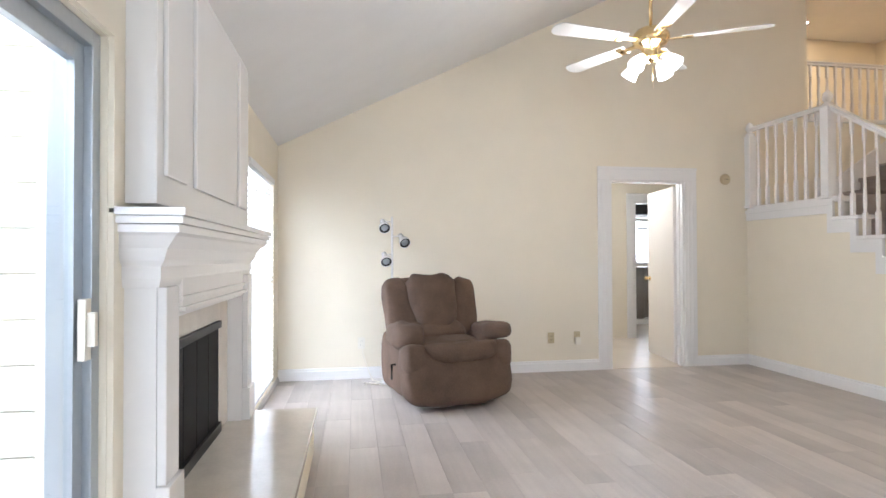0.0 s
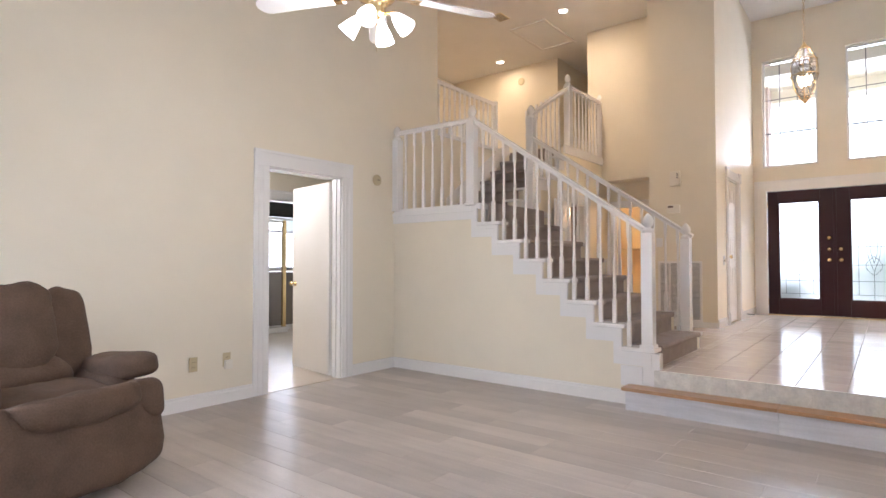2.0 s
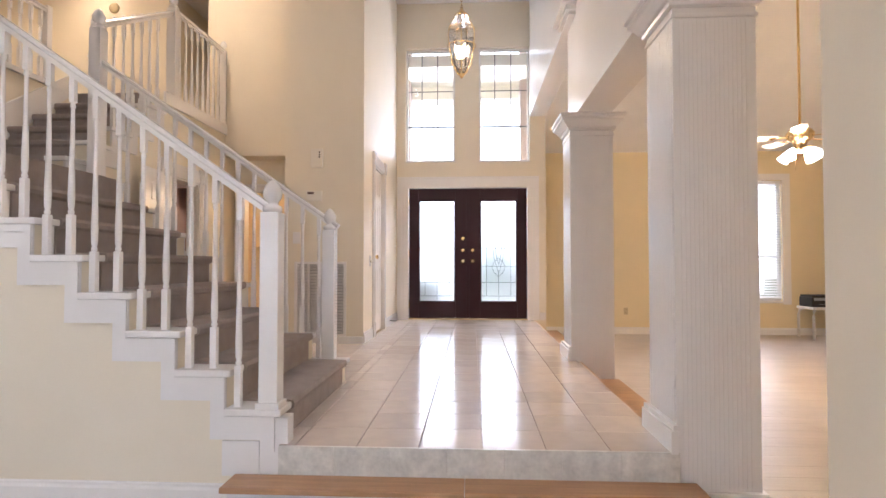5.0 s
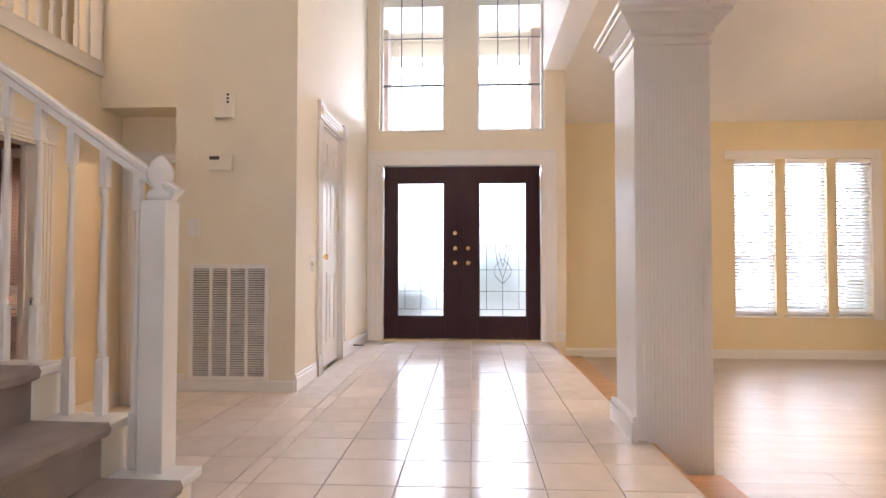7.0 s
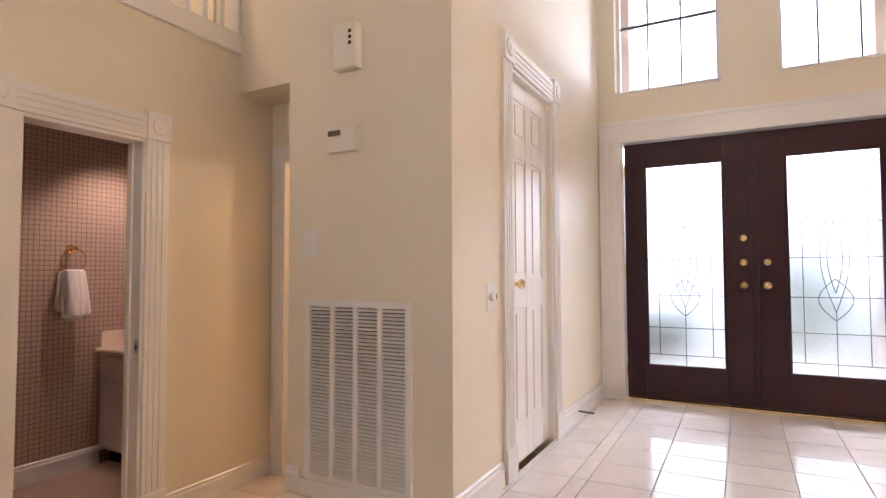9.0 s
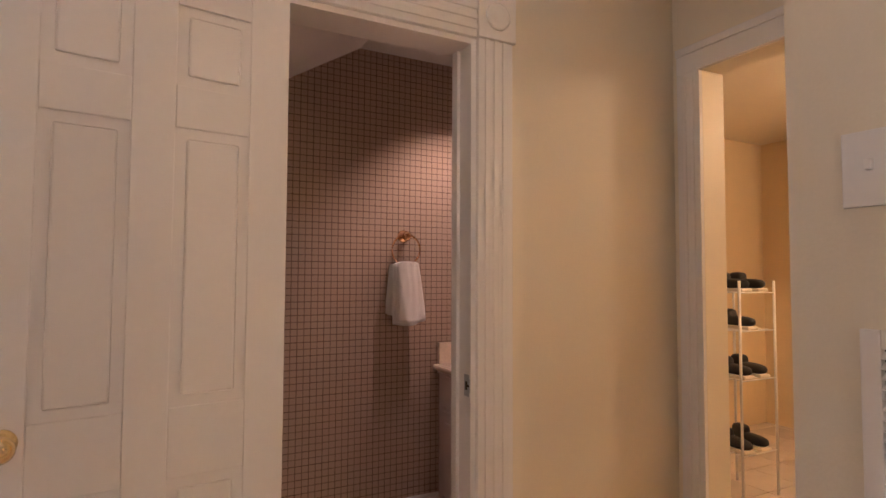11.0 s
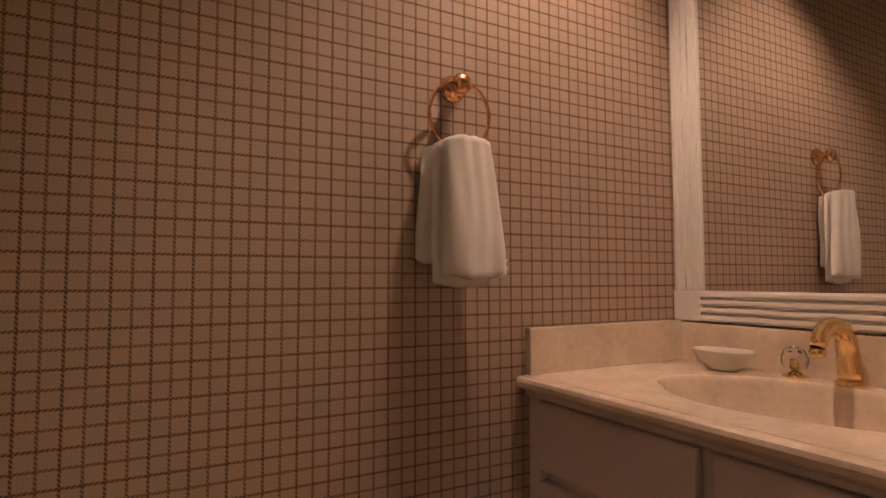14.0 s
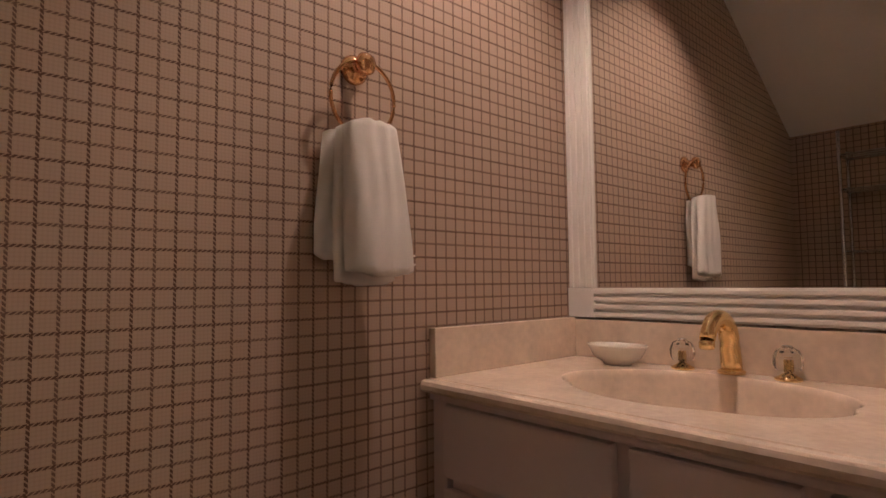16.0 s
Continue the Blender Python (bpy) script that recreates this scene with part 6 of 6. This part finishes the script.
def sheet(x_of, yoff, z0, z1, thick, seed, wtop, wbot, skew):
    """A hanging fold of cloth with soft vertical folds."""
    bm = bm_new()
    nu, nv = 30, 22
    grid = []
    for side in (0, 1):
        g = []
        for j in range(nv + 1):
            v = j / nv
            row = []
            for i in range(nu + 1):
                u = i / nu * 2 - 1
                half = (wtop + (wbot - wtop) * min(1, v * 1.25)) / 2
                x = x_of + u * half + skew * v
                wv = 0.0055 * (0.2 + v) * math.sin(u * 3.6 + seed) + 0.006 * noise.noise((u * 3 + seed, v * 2, 0.3))
                edge_r = thick * math.sqrt(max(0.0, 1 - abs(u) ** 6))
                y = yoff + wv - thick * 0.5 * (1 - u * u) * min(1, 0.35 + v) + (edge_r if side else -edge_r) * 0.5
                row.append(bm.verts.new((x, y, z0 + (z1 - z0) * v - 0.012 * v ** 6 * (1 - u * u) - 0.014 * (1 - v) ** 8 * u ** 4 + 0.004 * noise.noise((u * 4, seed, v)))))
            g.append(row)
        grid.append(g)
    for s, g in enumerate(grid):
        for j in range(nv):
            for i in range(nu):
                q = (g[j][i], g[j][i + 1], g[j + 1][i + 1], g[j + 1][i])
                bm.faces.new(q if s else tuple(reversed(q))).smooth = True
    a, b = grid
    for j in range(nv):
        bm.faces.new((a[j][0], a[j + 1][0], b[j + 1][0], b[j][0])).smooth = True
        bm.faces.new((b[j][nu], b[j + 1][nu], a[j + 1][nu], a[j][nu])).smooth = True
    for i in range(nu):
        bm.faces.new((a[0][i], b[0][i], b[0][i + 1], a[0][i + 1])).smooth = True
        bm.faces.new((b[nv][i], a[nv][i], a[nv][i + 1], b[nv][i + 1])).smooth = True
    bmesh.ops.recalc_face_normals(bm, faces=bm.faces)
    return bm


part("front_fold", sheet(0.0, -0.042, 0.012, -L, 0.036, 0.4, 0.124, 0.160, 0.020), TOWEL, tw)
part("inner_fold", sheet(-0.008, -0.012, 0.010, -L - 0.018, 0.026, 2.1, 0.112, 0.145, 0.010), TOWEL, tw)
part("back_fold", sheet(-0.022, 0.018, 0.004, -L + 0.032, 0.018, 3.3, 0.105, 0.13, -0.008), TOWEL, tw)
bm = bm_new()
for k in range(2):
    tube(bm, [(0.022 + u * 0.072, -0.0600 + 0.0066 * math.sin(u * 3.6 + 0.4), -L + 0.012 + 0.018 * k) for u in [i / 12 * 2 - 1 for i in range(13)]], 0.0022, 6)
part("woven_border", bm, TOWEL, tw)

# chrome rack opposite the mirror, seen in the glass
sr = thing("towel_rack", (8.02, 6.25, 0), "tall chrome towel rack with open shelves", "rack")
for dx in (0.0, 0.16):
    for dy in (-0.28, 0.28):
        bm = bm_new()
        tube(bm, [(dx, dy, 0), (dx, dy, 1.66 if dx == 0 else 1.74)], 0.009, 10)
        part("post", bm, CHROME, sr)
for z in (0.3, 0.75, 1.15, 1.45, 1.62):
    bm = bm_new()
    for k in range(4):
        tube(bm, [(0.16 * k / 3, -0.28, z), (0.16 * k / 3, 0.28, z)], 0.005, 6)
    for dy in (-0.28, 0.28):
        tube(bm, [(0, dy, z), (0.16, dy, z)], 0.006, 6)
    part("shelf", bm, CHROME, sr)
dl = thing("powder_downlight", (9.52, 6.38, 2.43), "recessed ceiling downlight over the basin, lit", "downlight")
bm = bm_new()
turned(bm, [(0.075, -0.012), (0.085, -0.006), (0.085, 0.0)], 24, cap=False)
part("trim_ring", bm, WHITE, dl)


# ---- outdoors ----
solid("ground", boxes((-2000, 2000, -2000, 2000, -0.30, -0.21)), LAWN, "green lawn around the house", "ground")
solid("patio", boxes((-4.5, 0.4, -3, 8, -0.209, -0.03)), PATIO, "pale concrete patio outside the sliding door", "pavement")
solid("porch", boxes((11.95, 15.5, 1.69, 5.0, -0.209, F - 0.03)), PATIO, "concrete porch before the front door", "pavement")
FENCE = solid("patio_wall", boxes((-3.2, -3.0, -3, 3.3, -0.03, 3.4)), SIDING, "cream lap-sided wall across the patio", "wall")
for k in range(14):
    part("siding_board", boxes((-3.0, -2.975, -3, 3.3, -0.02 + 0.24 * k, 0.215 + 0.24 * k)), SIDING, FENCE)
WING = solid("wing_wall", boxes((-3.0, 0.17, 3.47, 3.60, -0.03, 3.1)), SIDING, "cream lap-sided wing wall beside the patio", "wall")
for k in range(15):
    part("siding_board", boxes((-2.99, 0.165, 3.45, 3.469, -0.02 + 0.196 * k, 0.168 + 0.196 * k), bevel=0.004), SIDING, WING)
# brick pier beside the sliding door
pier = thing("brick_pier", (0.28, 3.40, -0.03), "weathered pink brick pier outside the sliding door", "pier")
part("mortar", boxes((-0.10, 0.168, -0.075, 0.04, 0, 1.9)), mat("mortar", (0.55, 0.52, 0.48), 0.95, bump=0.4), pier)
BR = []
for s in range(4):
    b = bm_new()
    add_box(b, -0.0975, 0.0975, -0.045, 0.045, -0.029, 0.029, 0.006)
    for v in b.verts:
        v.co += Vector((noise.noise(v.co * 20 + Vector((s * 9, 0, 0))), noise.noise(v.co * 20 + Vector((0, s * 9, 0))), noise.noise(v.co * 20 + Vector((0, 0, s * 9))))) * 0.004
    BR.append(mesh_of("brick", b, BRICK))
for k in range(27):
    for i in range(1):
        o = part("brick", BR[(k * 2 + i * 3) % 4], BRICK, pier)
        o.location = (0.0 + 0.207 * i + (0.1 if k % 2 else 0) - 0.0, -0.045, 0.035 + 0.069 * k)


solid("porch_beam", boxes((0.14, 0.445, 3.30, 3.62, 1.875, 3.0), bevel=0.006), SIDING, "cream boxed beam over the brick pier", "beam")


def shrub(loc, r, n, seed, label):
    """A bush: stems and many small leaves in uneven clumps."""
    rnd = random.Random(seed)
    s = thing("shrub", loc, label, "shrub", "garden shrubs")
    bm = bm_new()
    for k in range(5):
        a = rnd.uniform(0, math.tau)
        tube(bm, [(0, 0, 0), (0.25 * r * math.cos(a), 0.25 * r * math.sin(a), 0.5 * r), (0.5 * r * math.cos(a), 0.5 * r * math.sin(a), 1.1 * r)], 0.012 * r + 0.006, 6)
    part("stem", bm, BARK, s)
    verts, faces = [], []
    clumps = [(Vector((rnd.gauss(0, 0.45), rnd.gauss(0, 0.45), rnd.uniform(0.3, 1.5))) * r, rnd.uniform(0.2, 0.42) * r) for _ in range(16)]
    for k in range(n):
        c, q = rnd.choice(clumps)
        p = c + Vector((rnd.gauss(0, 1), rnd.gauss(0, 1), rnd.gauss(0, 0.8))) * q * 0.6
        p.z = max(p.z, 0.05)
        u = Vector((rnd.gauss(0, 1), rnd.gauss(0, 1), rnd.gauss(0, 1))).normalized()
        v = u.orthogonal().normalized()
        L_ = rnd.uniform(0.035, 0.065)
        i = len(verts)
        verts += [p - u * L_, p + v * L_ * 0.45, p + u * L_, p - v * L_ * 0.45]
        faces.append((i, i + 1, i + 2, i + 3))
    me = bpy.data.meshes.new("leaves")
    me.from_pydata([tuple(v) for v in verts], [], faces)
    me.materials.append(LEAF)
    part("leaves", me, LEAF, s)
    return s


# pale slab added so the lower door glass looks out on bright ground
solid("bright_ground_slab", boxes((15.5, 45, -7, 10, -0.209, -0.19)), mat("added_pale_ground", (0.68, 0.66, 0.62), 0.9, var=0.08, scale=1.5, bump=0.3), "pale ground slab added before the porch to brighten the door glass", "pavement")
shrub((14.2, 3.9, -0.21), 0.62, 2600, 3, "leafy green shrub beside the porch")
shrub((16.4, 2.1, -0.21), 1.2, 3600, 5, "large leafy green shrub beyond the porch")
shrub((15.6, -1.2, -0.21), 1.0, 3200, 7, "leafy green shrub outside the dining windows")
shrub((15.2, -2.6, -0.21), 0.9, 3000, 9, "broad green shrub outside the dining windows")
solid("porch_pier", boxes((12.6, 12.95, 3.75, 4.2, F - 0.03, 4.9), (12.65, 12.95, 1.69, 1.86, F - 0.03, 4.9)), BRICK, "pink brick porch piers", "pier")
solid("porch_roof", boxes((11.96, 13.4, 1.69, 4.4, 4.32, 4.5), (13.0, 13.4, 1.69, 4.4, 4.1, 4.32)), SIDING, "cream porch roof edge", "roof")
# glowing planes added in place of far daylight beyond the openings
FARGLOW = glow("glowing_distance", (0.95, 0.98, 1.0), 3.0)
solid("backdrop_east", boxes((60, 60.5, -60, 60, -0.2, 40)), FARGLOW, "glowing plane added for the bright distance", "backdrop")
solid("backdrop_west", boxes((-60.5, -60, -60, 60, -0.2, 40)), FARGLOW, "glowing plane added for the bright distance", "backdrop")


# ---- floor pieces ----
PW, PL = 0.178, 1.22
PIECE = {}


def piece(name, w, d, h, material, bev):
    key = (name, round(w, 3), round(d, 3))
    if key not in PIECE:
        bm = bm_new()
        a, b = w / 2, d / 2
        lo = [bm.verts.new((sx * a, sy * b, 0)) for sx, sy in ((-1, -1), (1, -1), (1, 1), (-1, 1))]
        md = [bm.verts.new((sx * a, sy * b, h - bev)) for sx, sy in ((-1, -1), (1, -1), (1, 1), (-1, 1))]
        tp = [bm.verts.new((sx * (a - bev), sy * (b - bev), h)) for sx, sy in ((-1, -1), (1, -1), (1, 1), (-1, 1))]
        for p, q in ((lo, md), (md, tp)):
            for i in range(4):
                bm.faces.new((p[i], p[(i + 1) % 4], q[(i + 1) % 4], q[i]))
        bm.faces.new(tp)
        PIECE[key] = mesh_of(name, bm, material)
    return PIECE[key]


def lay_planks(parent, x0, x1, y0, y1, z):
    """Rows of planks that run along y, their ends staggered."""
    rnd = random.Random(11)
    x = x0
    while x < x1 - 0.005:
        w = min(PW, x1 - x)
        y = y0 - rnd.choice((0.1, 0.5, 0.75, 0.3, 0.95))
        while y < y1 - 0.005:
            a, b = max(y, y0), min(y + PL, y1)
            if b - a > 0.03:
                o = part("plank", piece("plank", w - 0.0012, b - a - 0.0012, 0.012, PLANK, 0.0008), PLANK, parent)
                o.location = (x + w / 2, (a + b) / 2, z)
            y += PL
        x += PW


lay_planks(bpy.data.objects["floor_living"], 0.655, 5.785, 1.72, 6.495, -0.012)


def joined_planks(name, rects, z, label):
    """Planks farther off, joined."""
    rnd = random.Random(5)
    bm = bm_new()
    for x0, x1, y0, y1 in rects:
        x = x0
        while x < x1 - 0.005:
            w = min(PW, x1 - x)
            y = y0 - rnd.uniform(0.1, 1.1)
            while y < y1 - 0.005:
                a, b = max(y, y0), min(y + PL, y1)
                if b - a > 0.03:
                    add_box(bm, x, x + w - 0.0015, a, b - 0.0015, z, z + 0.012)
                y += PL
            x += PW
    return solid(name, bm, PLANK, label, "floor", "stuff")


joined_planks("dining_planks", [(5.785, 12.615, -3.6, 1.40), (0.655, 5.785, -3.6, 1.719)], -0.012, "grey wood-look planks of dining room and kitchen")

TS = 0.2945


def lay_tiles(parent, x0, x1, y0, y1, z, ox, oy):
    i0, i1 = math.floor((x0 - ox) / TS), math.ceil((x1 - ox) / TS)
    j0, j1 = math.floor((y0 - oy) / TS), math.ceil((y1 - oy) / TS)
    for i in range(i0, i1):
        for j in range(j0, j1):
            a, b = max(x0, ox + i * TS), min(x1, ox + (i + 1) * TS)
            c, d = max(y0, oy + j * TS), min(y1, oy + (j + 1) * TS)
            if b - a > 0.02 and d - c > 0.02:
                o = part("tile", piece("tile", b - a - 0.005, d - c - 0.005, 0.0085, TILE, 0.0012), TILE, parent)
                o.location = ((a + b) / 2, (c + d) / 2, z)


ff = bpy.data.objects["floor_foyer"]
lay_tiles(ff, 5.757, XF, 1.738, 3.60, F - 0.008, 5.757, 2.345 - 3 * TS)
lay_tiles(ff, XS2 + 0.02, 9.10, 3.60, 4.728, F - 0.008, 5.757, 2.345 - 3 * TS)
lay_tiles(ff, 9.10, XF, 3.60, 3.86, F - 0.008, 5.757, 2.345 - 3 * TS)
lay_tiles(bpy.data.objects["floor_hall"], XS2 + 0.02, 9.12, 5.0, 5.628, HALL - 0.008, 5.757, 5.0)
lay_tiles(bpy.data.objects["floor_hall"], 9.12, 10.15, 4.735, 5.628, HALL - 0.008, 5.757, 4.735)
lay_tiles(bpy.data.objects["floor_hall"], 10.15, 12.9, 4.735, 7.2, HALL - 0.008, 5.757, 4.735)
